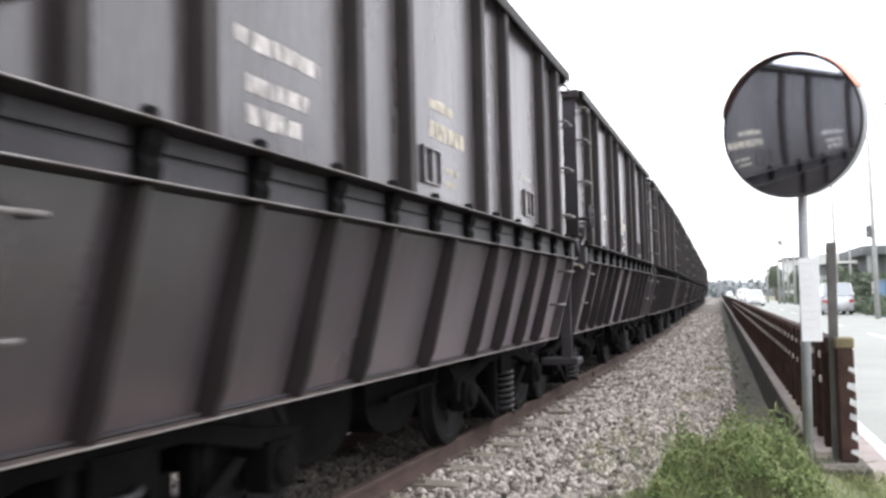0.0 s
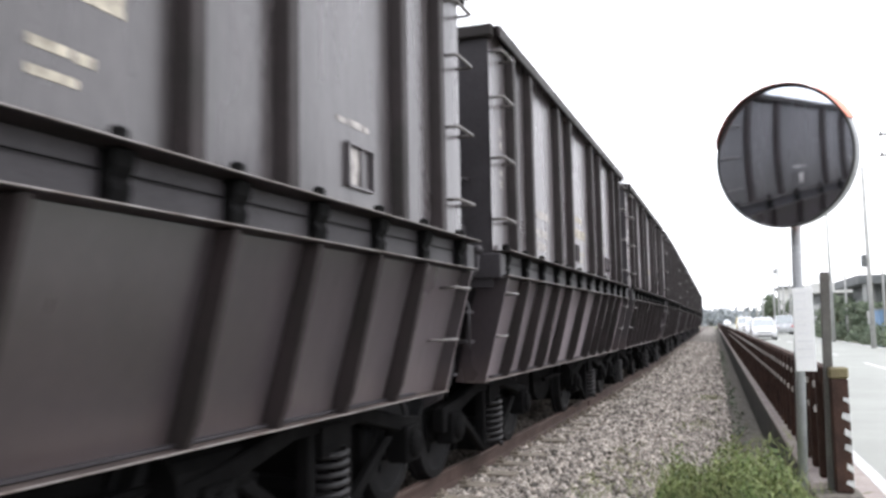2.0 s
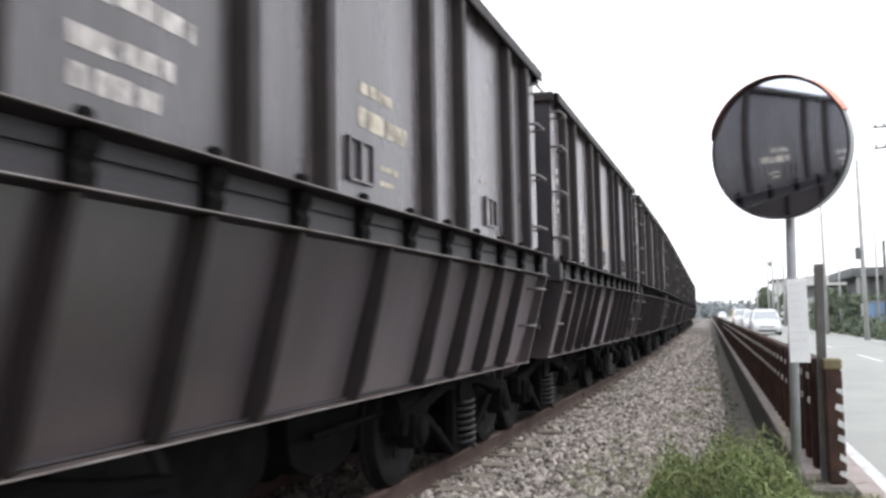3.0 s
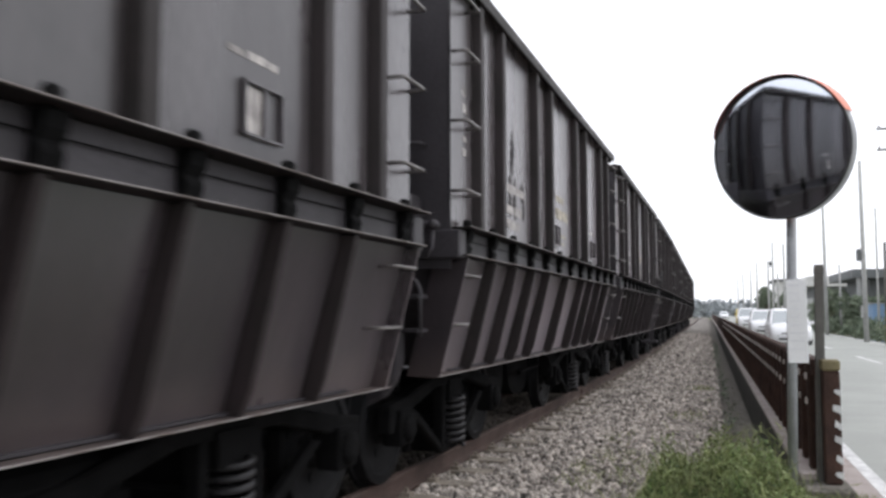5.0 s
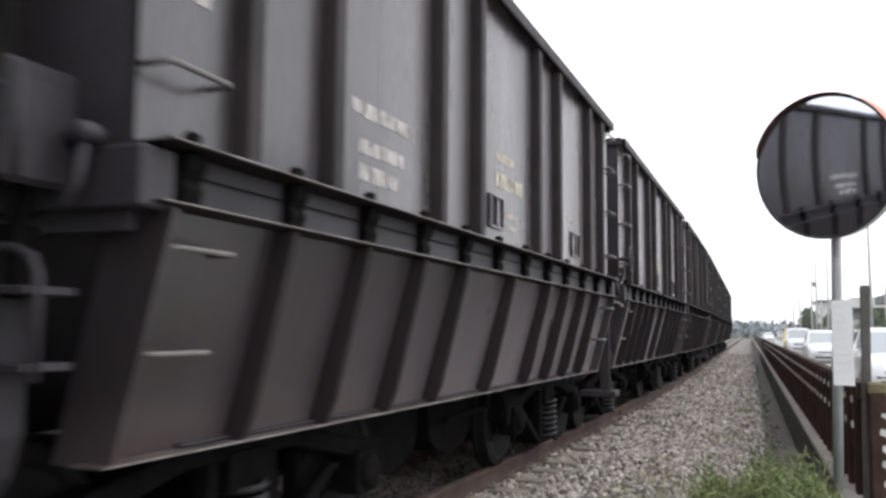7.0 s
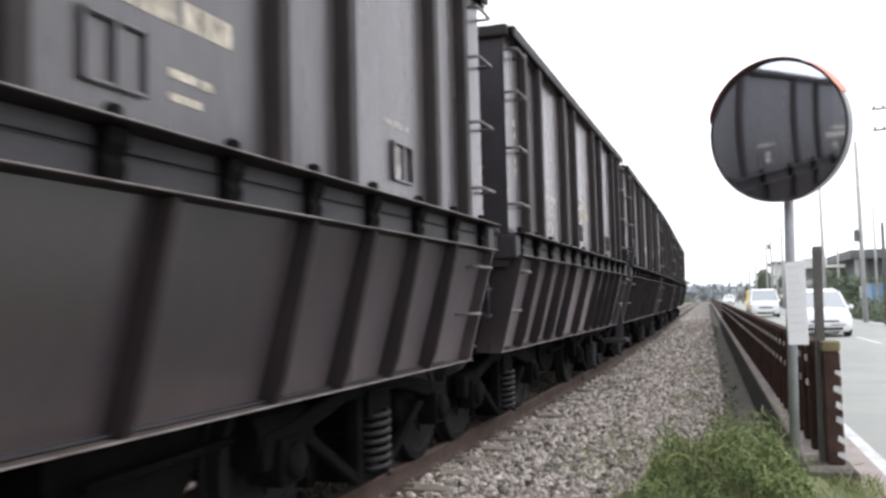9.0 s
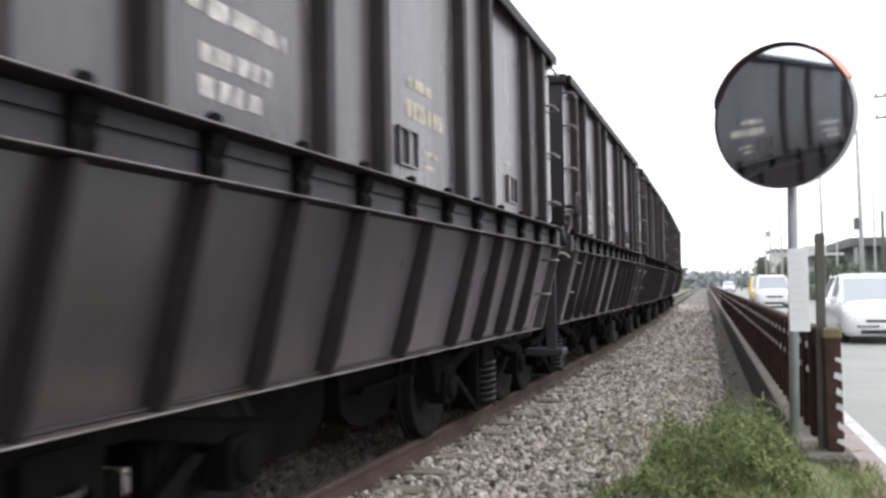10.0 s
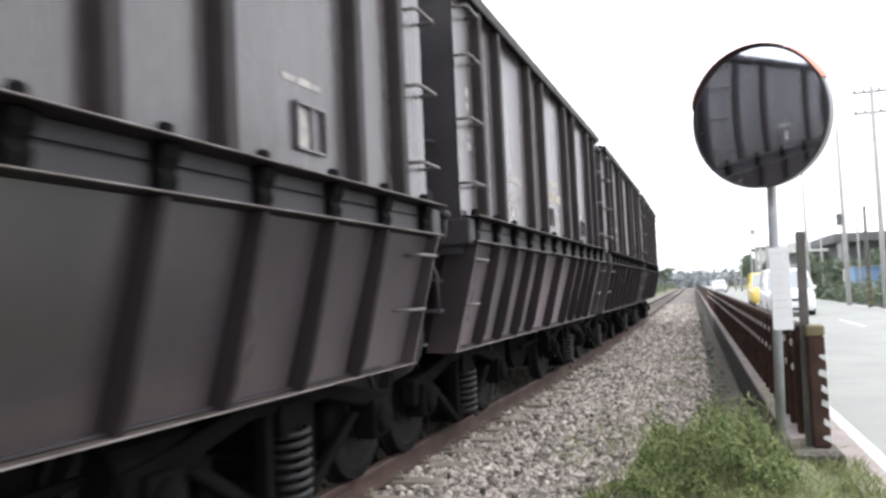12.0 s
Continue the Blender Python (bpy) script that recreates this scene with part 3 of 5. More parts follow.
            edge = [(sx * (H + 0.01), SILL_LO - 0.01), (sx * (HALF_LOW + 0.04), BOTTOM + 0.0), (sx * (HALF_LOW - 0.22), BOTTOM), (sx * (H - 0.26), SILL_LO - 0.01)]
            prism_y(bm, edge, sy * 3.985 - 0.012, sy * 3.985 + 0.012)
            part("end_gusset", bm, STEEL_LOW, w)
        if sx == 1:
            # ribs and gussets are alike along both sides
            bm = bmesh.new()
            rib = [(-0.060, 0), (-0.042, 0.08), (0.055, 0.08), (0.075, 0)]
            extrude_profile(bm, [[(skin - 0.002 + b, a, z) for a, b in rib] for z in (SILL_HI + 0.006, TOP - 0.10)])
            rib_me = mesh_of(bm, "side_rib", RIB, 0.008)
            bm = bmesh.new()
            lean = (H - 0.015 - HALF_LOW) / (SILL_LO - BOTTOM)
            rib = [(-0.095, -0.062), (-0.085, 0.045), (-0.040, 0.045), (-0.030, -0.062)]
            extrude_profile(bm, [[(HALF_LOW + (z - BOTTOM) * lean + (b * k if b > 0 else b), a, z) for a, b in rib] for z, k in ((BOTTOM + 0.010, 0.6), (BOTTOM + 0.12, 1.0), (SILL_LO - 0.005, 0.6))])
            low_me = mesh_of(bm, "hopper_rib", RIB, 0.006)
            bm = bmesh.new()
            gus = [(H - 0.075, SILL_LO + 0.012), (H - 0.035, SILL_LO + 0.012), (H - 0.02, SILL_LO + 0.07), (H - 0.035, SILL_LO + 0.10), (H - 0.01, SILL_LO + 0.14), (H + 0.0, SILL_HI - 0.012), (H - 0.075, SILL_HI - 0.012)]
            prism_y(bm, gus, -0.055, 0.055)
            tube(bm, [(H - 0.04, -0.02, SILL_HI - 0.01), (H - 0.05, 0.02, SILL_HI + 0.06)], 0.035, 8)
            gus_me = mesh_of(bm, "sill_gusset", DARK_GEAR, 0.006)
            bm = bmesh.new()
            tube(bm, [(skin, -0.17, 0), (skin + 0.10, -0.17, 0.0), (skin + 0.115, -0.155, 0), (skin + 0.115, 0.155, 0), (skin + 0.10, 0.17, 0), (skin, 0.17, 0)], 0.013, 8)
            rung_me = mesh_of(bm, "grab_iron", RUNG, 0, True)
            bm = bmesh.new()
            tube(bm, [(-0.085, -0.16, 0), (0.04, -0.16, 0.0), (0.052, -0.148, 0), (0.052, 0.148, 0), (0.04, 0.16, 0), (-0.085, 0.16, 0)], 0.011, 8)
            step_me = mesh_of(bm, "side_step", RUNG, 0, True)
        turn = pose(0, 0, 0) if sx == 1 else pose(0, 0, 0, 0, 0, 180)
        for y in UPPER_RIBS:
            for s in (-1, 1):
                shared("side_rib", rib_me, w, turn @ pose(0, s * y, 0))
        shared("hopper_rib", low_me, w, turn)
        for y in LOWER_RIBS:
            for s in (-1, 1):
                shared("hopper_rib", low_me, w, turn @ pose(0, s * y, 0))
        for y in GUSSETS:
            for s in (-1, 1):
                shared("sill_gusset", gus_me, w, turn @ pose(0, s * y, 0))
        for s in (-1, 1):
            for z in (2.16, 2.68, 3.2, 3.6):
                shared("grab_iron", rung_me, w, turn @ pose(0, s * 3.88, z))
            for z in (1.54, 1.18):
                shared("side_step", step_me, w, turn @ pose(HALF_LOW + (z - BOTTOM) * lean, s * 3.80, z))
        # stencilled lines of figures, too worn to read, and a card holder
        for name, mat, y0, y1, z0, z1 in MARKS if sx == 1 else ():
            y, wear = y0, random.Random(int(1000 * (z0 + y1)))
            while y < y1 - 0.02:
                e = min(y1, y + wear.uniform(0.09, 0.26))
                bm = bmesh.new()
                box(bm, skin - 0.001, skin + 0.003, y, e, z0 + wear.uniform(0, 0.008), z1 - wear.uniform(0, 0.012))
                part(name, bm, mat, w)
                y = e + wear.uniform(0.015, 0.04)
        for yc, paper in ((-0.28, False), (2.32, True)):
            bm = bmesh.new()
            for a, b, c, e in ((-0.16, 0.16, 2.03, 2.042), (-0.16, 0.16, 2.262, 2.274), (-0.16, -0.148, 2.03, 2.274), (0.148, 0.16, 2.03, 2.274), (-0.008, 0.008, 2.03, 2.274)):
                box(bm, min(sx * skin, sx * (skin + 0.025)), max(sx * skin, sx * (skin + 0.025)), sx * yc + a, sx * yc + b, c, e)
            holder = part("card_holder", bm, STEEL_LOW, w)
            bm = bmesh.new()
            a, b = (-0.14, -0.01) if paper else (0.02, 0.14)
            box(bm, min(sx * skin, sx * (skin + 0.006)), max(sx * skin, sx * (skin + 0.006)), sx * yc + a, sx * yc + b, 2.05, 2.25)
            part("card", bm, WHITE_MARK if paper else STEEL_LOW, holder)
    for sy in (-1, 1):
        # end wall above, sloping hopper end below, both darkened for shade in the gap
        bm = bmesh.new()
        box(bm, -skin + 0.003, skin - 0.003, min(sy * L, sy * (L - 0.02)), max(sy * L, sy * (L - 0.02)), SILL_HI - 0.30, TOP - 0.02)
        part("end_wall", bm, DARK_END, w)
        bm = bmesh.new()
        box(bm, -skin - 0.05, skin + 0.05, min(sy * (L - 0.03), sy * (L + 0.06)), max(sy * (L - 0.03), sy * (L + 0.06)), TOP - 0.10, TOP + 0.002)
        part("end_top_rail", bm, RIB, w, bevel=0.006)
        for x in (-0.62, 0.0, 0.62):
            bm = bmesh.new()
            box(bm, x - 0.05, x + 0.05, min(sy * L, sy * (L + 0.07)), max(sy * L, sy * (L + 0.07)), SILL_HI, TOP - 0.10)
            part("end_post", bm, RIB, w, bevel=0.006)
        bm = bmesh.new()
        box(bm, -H + 0.02, H - 0.02, min(sy * 3.96, sy * 4.13), max(sy * 3.96, sy * 4.13), SILL_LO - 0.02, SILL_HI - 0.02)
        part("end_sill", bm, DARK_END, w, bevel=0.01)
        bm = bmesh.new()
        a = [(4.02, SILL_LO - 0.02), (3.55, BOTTOM + 0.05), (3.53, BOTTOM + 0.05), (4.0, SILL_LO - 0.02)]
        extrude_profile(bm, [[(e * (HALF_LOW - 0.11 + (H - HALF_LOW) * (q - BOTTOM) / (SILL_LO - BOTTOM)), sy * p, q) for p, q in a] for e in (-1, 1)])
        part("hopper_end", bm, DARK_END, w)
        bm = bmesh.new()
        box(bm, -0.24, 0.24, min(sy * 3.4, sy * 4.12), max(sy * 3.4, sy * 4.12), 0.74, 1.06)
        part("draft_box", bm, DARK_GEAR, w, bevel=0.02)
        bm = bmesh.new()
        tube(bm, [(0, sy * 4.1, 0.86), (0, sy * 4.30, 0.86)], 0.09, 10)
        box(bm, -0.15, 0.13, min(sy * 4.28, sy * 4.52), max(sy * 4.28, sy * 4.52), 0.72, 1.02)
        part("coupler", bm, DARK_GEAR, w, bevel=0.03)
        bm = bmesh.new()
        tube(bm, [(0.55, sy * 4.1, 0.98), (0.55, sy * 4.28, 0.95), (0.45, sy * 4.42, 0.62), (0.36, sy * 4.5, 0.55)], 0.025, 8)
        part("brake_hose", bm, RUBBER, w, smooth=True)
        bm = bmesh.new()
        tube(bm, [(-1.0, sy * 4.10, 2.5), (-0.98, sy * 4.2, 2.5), (0.98, sy * 4.2, 2.5), (1.0, sy * 4.10, 2.5)], 0.014, 8)
        part("end_handrail", bm, DARK_END, w, smooth=True)
    # lever gear hung on the leading end
    bm = bmesh.new()
    box(bm, 0.30, 0.92, -4.36, -4.10, 1.76, 2.06)
    box(bm, 0.93, 0.97, -4.40, -4.10, 1.72, 2.12)
    part("valve_box", bm, DARK_END, w, bevel=0.02)
    bm = bmesh.new()
    tube(bm, [(0.97, -4.36, 2.09), (0.97, -4.36, 1.74)], 0.02, 8)
    tube(bm, [(0.95, -4.14, 1.9), (1.06, -4.18, 1.9)], 0.03, 8)
    lathe(bm, [(-4.24, 0.02), (-4.22, 0.036), (-4.17, 0.04), (-4.13, 0.03)], 12, "y", (1.09, 0, 1.90))
    tube(bm, [(1.09, -4.2, 1.86), (1.09, -4.22, 1.74), (1.05, -4.24, 1.66)], 0.018, 8)
    part("air_valve", bm, DARK_END, w, smooth=True)
    bm = bmesh.new()
    tube(bm, [(0.25, -4.3, 1.52), (0.92, -4.3, 1.52), (1.0, -4.3, 1.49), (1.03, -4.3, 1.43), (1.03, -4.3, 1.10)], 0.018, 8)
    part("release_rod", bm, DARK_END, w, smooth=True)
    bm = bmesh.new()
    tube(bm, [(0.85, -4.22, 1.74), (0.85, -4.24, 1.36)], 0.03, 8)
    box(bm, 0.80, 0.90, -4.28, -4.18, 1.52, 1.60)
    part("valve_pipe", bm, DARK_GEAR, w, smooth=False)
    bm = bmesh.new()
    hang = [(0.86, 1.38), (0.86, 0.92), (0.82, 0.78), (0.74, 0.67), (0.60, 0.60), (0.1, 0.56), (0.1, 1.38)]
    prism_y(bm, hang, -4.28, -4.15)
    part("end_hanger", bm, DARK_END, w, bevel=0.02)
    for z in (1.39, 1.15):
        bm = bmesh.new()
        box(bm, 0.84, 1.03, -4.34, -4.14, z - 0.02, z + 0.008)
        part("foot_step", bm, DARK_END, w, bevel=0.004)
    if platform:
        bm = bmesh.new()
        box(bm, -1.2, 1.24, -4.42, -4.10, 1.98, 2.02)
        box(bm, -1.2, 1.24, -4.42, -4.38, 2.02, 2.20)
        for x in (-1.13, 0.55, 1.16):
            box(bm, x - 0.02, x + 0.02, -4.38, -4.12, 2.02, 2.22)
        part("brake_platform", bm, RIB, w, bevel=0.008)
        # apron under the deck, its outer corners swept up to the side
        sweep = [(1.27 - 0.40 * (1 - math.cos(q * math.pi / 14)), 2.06 - 0.34 * math.sin(q * math.pi / 14)) for q in range(8)]
        bm = bmesh.new()
        prism_y(bm, [(1.27, 2.10)] + sweep + [(-p, q) for p, q in sweep[::-1]] + [(-1.27, 2.10)], -4.19, -4.165)
        part("platform_apron", bm, DARK_END, w, bevel=0.004)
        for x in (-1.0, 1.0):
            bm = bmesh.new()
            prof = [(-4.10, 1.98), (-4.40, 1.98), (-4.36, 1.90), (-4.24, 1.80), (-4.10, 1.72)]
            extrude_profile(bm, [[(x - 0.18, p, q) for p, q in prof], [(x + 0.2, p, q) for p, q in prof]])
            part("platform_bracket", bm, DARK_END, w, bevel=0.01)
        bm = bmesh.new()
        cx, cy, cz, r = 1.33, -4.02, 2.22, 0.155
        tube(bm, [(cx, cy + r * math.cos(i * math.pi / 12), cz + r * math.sin(i * math.pi / 12)) for i in range(25)], 0.016, 6)
        for i in range(3):
            a = i * math.pi / 3
            tube(bm, [(cx, cy + r * math.cos(a), cz + r * math.sin(a)), (cx, cy - r * math.cos(a), cz - r * math.sin(a))], 0.011, 6)
        tube(bm, [(1.1, cy, cz), (cx + 0.03, cy, cz)], 0.025, 8)
        part("hand_wheel", bm, DARK_END, w, "spoked hand brake wheel", smooth=True)
        bm = bmesh.new()
        tube(bm, [(0.40, -4.22, 1.64), (1.10, -4.22, 1.66), (1.20, -4.21, 1.645), (1.25, -4.19, 1.60)], 0.014, 8)
        part("brake_lever", bm, CREAM_MARK, w, "worn cream-painted lever bar", smooth=True)
        bm = bmesh.new()
        box(bm, 0.97, 1.10, -4.34, -4.30, 0.53, 1.70)
        part("brake_column", bm, DARK_END, w, bevel=0.01)
        bm = bmesh.new()
        box(bm, 0.73, 1.18, -4.42, -4.08, 0.45, 0.53)
        part("foot_plate", bm, DARK_END, w, bevel=0.012)
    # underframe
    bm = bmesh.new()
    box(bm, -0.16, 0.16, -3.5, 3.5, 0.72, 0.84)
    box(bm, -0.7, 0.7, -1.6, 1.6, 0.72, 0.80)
    part("centre_sill", bm, DARK_GEAR, w, bevel=0.01)
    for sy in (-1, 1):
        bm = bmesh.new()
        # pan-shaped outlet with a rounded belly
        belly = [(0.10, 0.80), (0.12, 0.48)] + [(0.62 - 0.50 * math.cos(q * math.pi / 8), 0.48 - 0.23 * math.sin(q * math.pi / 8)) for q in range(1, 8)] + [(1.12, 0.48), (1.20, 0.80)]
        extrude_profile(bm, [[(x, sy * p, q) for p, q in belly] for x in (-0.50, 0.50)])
        part("discharge_chute", bm, DARK_GEAR, w)
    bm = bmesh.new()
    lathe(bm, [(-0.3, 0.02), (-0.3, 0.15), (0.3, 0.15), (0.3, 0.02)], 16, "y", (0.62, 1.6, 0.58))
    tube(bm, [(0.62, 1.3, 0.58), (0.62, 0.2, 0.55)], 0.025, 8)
    part("brake_cylinder", bm, DARK_GEAR, w, smooth=False)
    # unseen plate, added to keep skylight from falling through to the track
    bm = bmesh.new()
    box(bm, -HALF_LOW + 0.02, HALF_LOW - 0.02, -3.56, 3.56, BOTTOM + 0.016, BOTTOM + 0.030)
    part("hopper_floor", bm, DARK_END, w)
    for y in (-BOGIE_Y, BOGIE_Y):
        build_bogie(w, y)
    return w


MARKS = [("stencil_line", WHITE_MARK, -2.55, -1.80, 2.36, 2.45), ("stencil_line", WHITE_MARK, -2.47, -1.93, 2.17, 2.26), ("stencil_line", WHITE_MARK, -2.47, -1.98, 2.03, 2.12),
         ("stencil_line", CREAM_MARK, -0.26, 0.20, 2.55, 2.63), ("stencil_number", CREAM_MARK, -0.28, 0.44, 2.35, 2.48), ("stencil_line", CREAM_MARK, 0.02, 0.30, 2.14, 2.19), ("stencil_line", CREAM_MARK, 0.02, 0.26, 2.05, 2.10),
         ("stencil_line", WHITE_MARK, 2.05, 2.45, 2.36, 2.41),
         ("stencil_mark", WHITE_MARK, -3.80, -3.71, 2.46, 2.53), ("stencil_mark", WHITE_MARK, -3.80, -3.71, 2.57, 2.63), ("stencil_mark", WHITE_MARK, -3.79, -3.71, 2.80, 2.88), ("stencil_mark", WHITE_MARK, -3.80, -3.72, 2.92, 3.0)]


def train_s(k, t):
    """Where the middle of wagon k stands along the line at t seconds."""
    return 10.051 - 6.3183 * t - 0.00077 * t * t + WAGON * k - WAGON / 2


def peel_paint(w, seed):
    """Long flakes where the paint has come away from one panel."""
    rnd = random.Random(seed)
    for _ in range(9 if seed == 4 else 5):
        bm = bmesh.new()
        y, z, h = rnd.uniform(-2.55, -1.75), rnd.uniform(2.05, 2.9), rnd.uniform(0.12, 0.42)
        n = 9
        left, right = [], []
        for i in range(n):
            q = i / (n - 1)
            wid = 0.05 * math.sin(math.pi * q) ** 0.6 * rnd.uniform(0.35, 1.5) + 0.006
            mid = y + rnd.uniform(-0.02, 0.02)
            left.append((mid - wid, z + h * q))
            right.append((mid + wid * rnd.uniform(0.5, 1.2), z + h * q))
        x = HALF - 0.10
        outline = left + right[::-1]
        extrude_profile(bm, [[(x - 0.001, a, b) for a, b in outline], [(x + 0.0025, a, b) for a, b in outline]])
        part("peeled_patch", bm, RIB, w, "dark patch where paint has flaked off")


def build_train():
    random.seed(11)
    plain, braked = build_wagon(False), build_wagon(True)
    out = []
    used = {False: False, True: False}
    for k in range(-4, 12):
        has = k in (1, 6, 8)
        src = braked if has else plain
        m = line_pose(train_s(k, 0), CENTRE_LAT, RAIL_Z)
        if used[has]:
            w = copy_thing(src, m)
        else:
            src.matrix_basis = m
            w, used[has] = src, True
        if k in (4, 8):
            peel_paint(w, k)
        out.append((k, w))
    return out


# ---- mirror, fence and roadside ----
def leaf_mesh(name, centres, sizes, mat, rng, aspect=0.55, upright=0.0):
    """Bent four-cornered leaves, one to each centre."""
    n = len(centres)
    d = rng.normal(size=(n, 3))
    d[:, 2] = d[:, 2] * (1 - upright) + upright * 2.2
    d /= np.linalg.norm(d, axis=1)[:, None]
    a = np.cross(d, rng.normal(size=(n, 3)))
    a /= np.linalg.norm(a, axis=1)[:, None]
    nn = np.cross(d, a)
    s = np.asarray(sizes)[:, None]
    base, tip = centres - d * s * 0.5, centres + d * s * 0.5 + nn * s * 0.12
    left, right = centres + a * s * aspect * 0.5 + nn * s * 0.05, centres - a * s * aspect * 0.5 + nn * s * 0.05
    v = np.stack([base, left, tip, right], 1).reshape(-1, 3)
    i = np.arange(n)[:, None] * 4
    f = np.concatenate([i + np.array([[0, 1, 2]]), i + np.array([[0, 2, 3]])])
    me = bpy.data.meshes.new(name)
    me.from_pydata(v.tolist(), [], f.tolist())
    me.materials.append(mat)
    return me


def clumps(rng, blobs, per):
    """Points in lumpy rounded masses: blobs of (x, y, z, radius, height)."""
    out = []
    for x, y, z, r, h in blobs:
        k = max(6, int(per * r * r))
        for _ in range(k):
            v = rng.normal(size=3)
            v /= np.linalg.norm(v)
            q = rng.uniform(0.45, 1.0) ** 0.5
            out.append((x + v[0] * r * q, y + v[1] * r * q, z + abs(v[2]) * h * q))
    return np.array(out)


def build_mirror():
    m = thing("traffic_mirror", "round convex roadside mirror with orange hood on a grey post", "traffic mirror")
    px, py = 0.31, 6.48
    bm = bmesh.new()
    tube(bm, [(0.248, py, 0.05), (0.312, py, 2.75)], 0.034, 14)
    part("post", bm, POST_GREY, m, "grey galvanised steel post", smooth=True)
    face = Matrix.Translation((0.226, 6.33, 2.586)) @ pose(0, 0, 0, 3.0, 0, -MIRROR_TURN)
    # local: looks along -y
    rad, curve = 0.484, 3.6
    bm = bmesh.new()
    rings = []
    for i in range(1, 15):
        r = rad * i / 14
        y = -(math.sqrt(curve ** 2 - r * r) - math.sqrt(curve ** 2 - rad ** 2))
        rings.append([(r * math.cos(j * math.pi / 32), y, r * math.sin(j * math.pi / 32)) for j in range(64)])
    extrude_profile(bm, rings, caps=False)
    c = bm.verts.new((0, -(curve - math.sqrt(curve ** 2 - rad ** 2)), 0))
    bm.verts.ensure_lookup_table()
    for j in range(64):
        bm.faces.new((bm.verts[j], bm.verts[(j + 1) % 64], c))
    part("mirror_face", bm, MIRROR, m, "convex silvered mirror face", smooth=True).matrix_basis = face
    bm = bmesh.new()
    lathe(bm, [(0.012, 0.476), (-0.006, 0.482), (-0.010, 0.488), (-0.006, 0.496), (0.012, 0.497), (0.015, 0.47)], 64, "y")
    part("rim", bm, BLACK_PAINT, m, "black rubber rim", smooth=True).matrix_basis = face
    bm = bmesh.new()
    lathe(bm, [(0.012, 0.47), (0.013, 0.4955), (0.085, 0.494), (0.095, 0.47)], 64, "y")
    part("rim_band", bm, POST_GREY, m, "pale grey band round the mirror's edge", smooth=False).matrix_basis = face
    bm = bmesh.new()
    lathe(bm, [(0.09, 0.488), (0.11, 0.44), (0.15, 0.30), (0.17, 0.12)], 48, "y")
    part("back_shell", bm, ORANGE, m, "orange moulded back", smooth=True).matrix_basis = face
    # visor: orange outside, with an inner shell painted maroon for its own shade
    for name, mat, r0, r1, label in (("hood", ORANGE, 0.5035, 0.506, "orange visor over the mirror"), ("hood_lining", HOOD_SHADE, 0.500, 0.5032, "inside of the visor, its shade painted maroon")):
        bm = bmesh.new()
        rows = []
        for i in range(41):
            a = radians(22 + 143 * i / 40)
            depth = 0.040 * min(1.0, 0.25 + min(i, 40 - i) / 3.0)
            rows.append([(r * math.cos(a), y, r * math.sin(a)) for r, y in ((r0, 0.10), (r0, -depth), (r1, -depth), (r1, 0.10))])
        extrude_profile(bm, rows)
        part(name, bm, mat, m, label, smooth=False).matrix_basis = face
    for z in (2.45, 2.72):
        bm = bmesh.new()
        box(bm, px - 0.05, px + 0.05, py - 0.09, py + 0.045, z - 0.025, z + 0.025)
        part("bracket", bm, POST_GREY, m, bevel=0.006)
    bm = bmesh.new()
    box(bm, 0.246, 0.378, 6.425, 6.435, 1.098, 1.672)
    sign = part("sign_board", bm, WHITE_PAINT, m, "narrow white enamel notice board", bevel=0.002)
    random.seed(4)
    for i in range(9):
        bm = bmesh.new()
        z = 1.64 - i * 0.055
        box(bm, 0.262, 0.262 + random.uniform(0.06, 0.10), 6.4228, 6.4248, z - 0.012, z)
        part("text_line", bm, GREY_INK, sign)
    for z in (1.22, 1.58):
        bm = bmesh.new()
        lathe(bm, [(z - 0.012, 0.036), (z - 0.012, 0.041), (z + 0.012, 0.041), (z + 0.012, 0.036)], 14, "z", (0.252 + 0.022 * z, py, 0))
        part("clamp", bm, POST_GREY, m)
    # slim dark post behind it
    bm = bmesh.new()
    box(bm, -0.031, 0.031, -0.031, 0.031, 0.0, 1.62)
    box(bm, -0.034, 0.034, -0.034, 0.034, 1.55, 1.60)
    p = solid("marker_post", bm, POST_DARK, "slim weathered dark square post by the fence end", "post", bevel=0.004)
    p.matrix_basis = pose(0.472, 7.02, 0.185, 0, 1.0, ROAD_TURN)


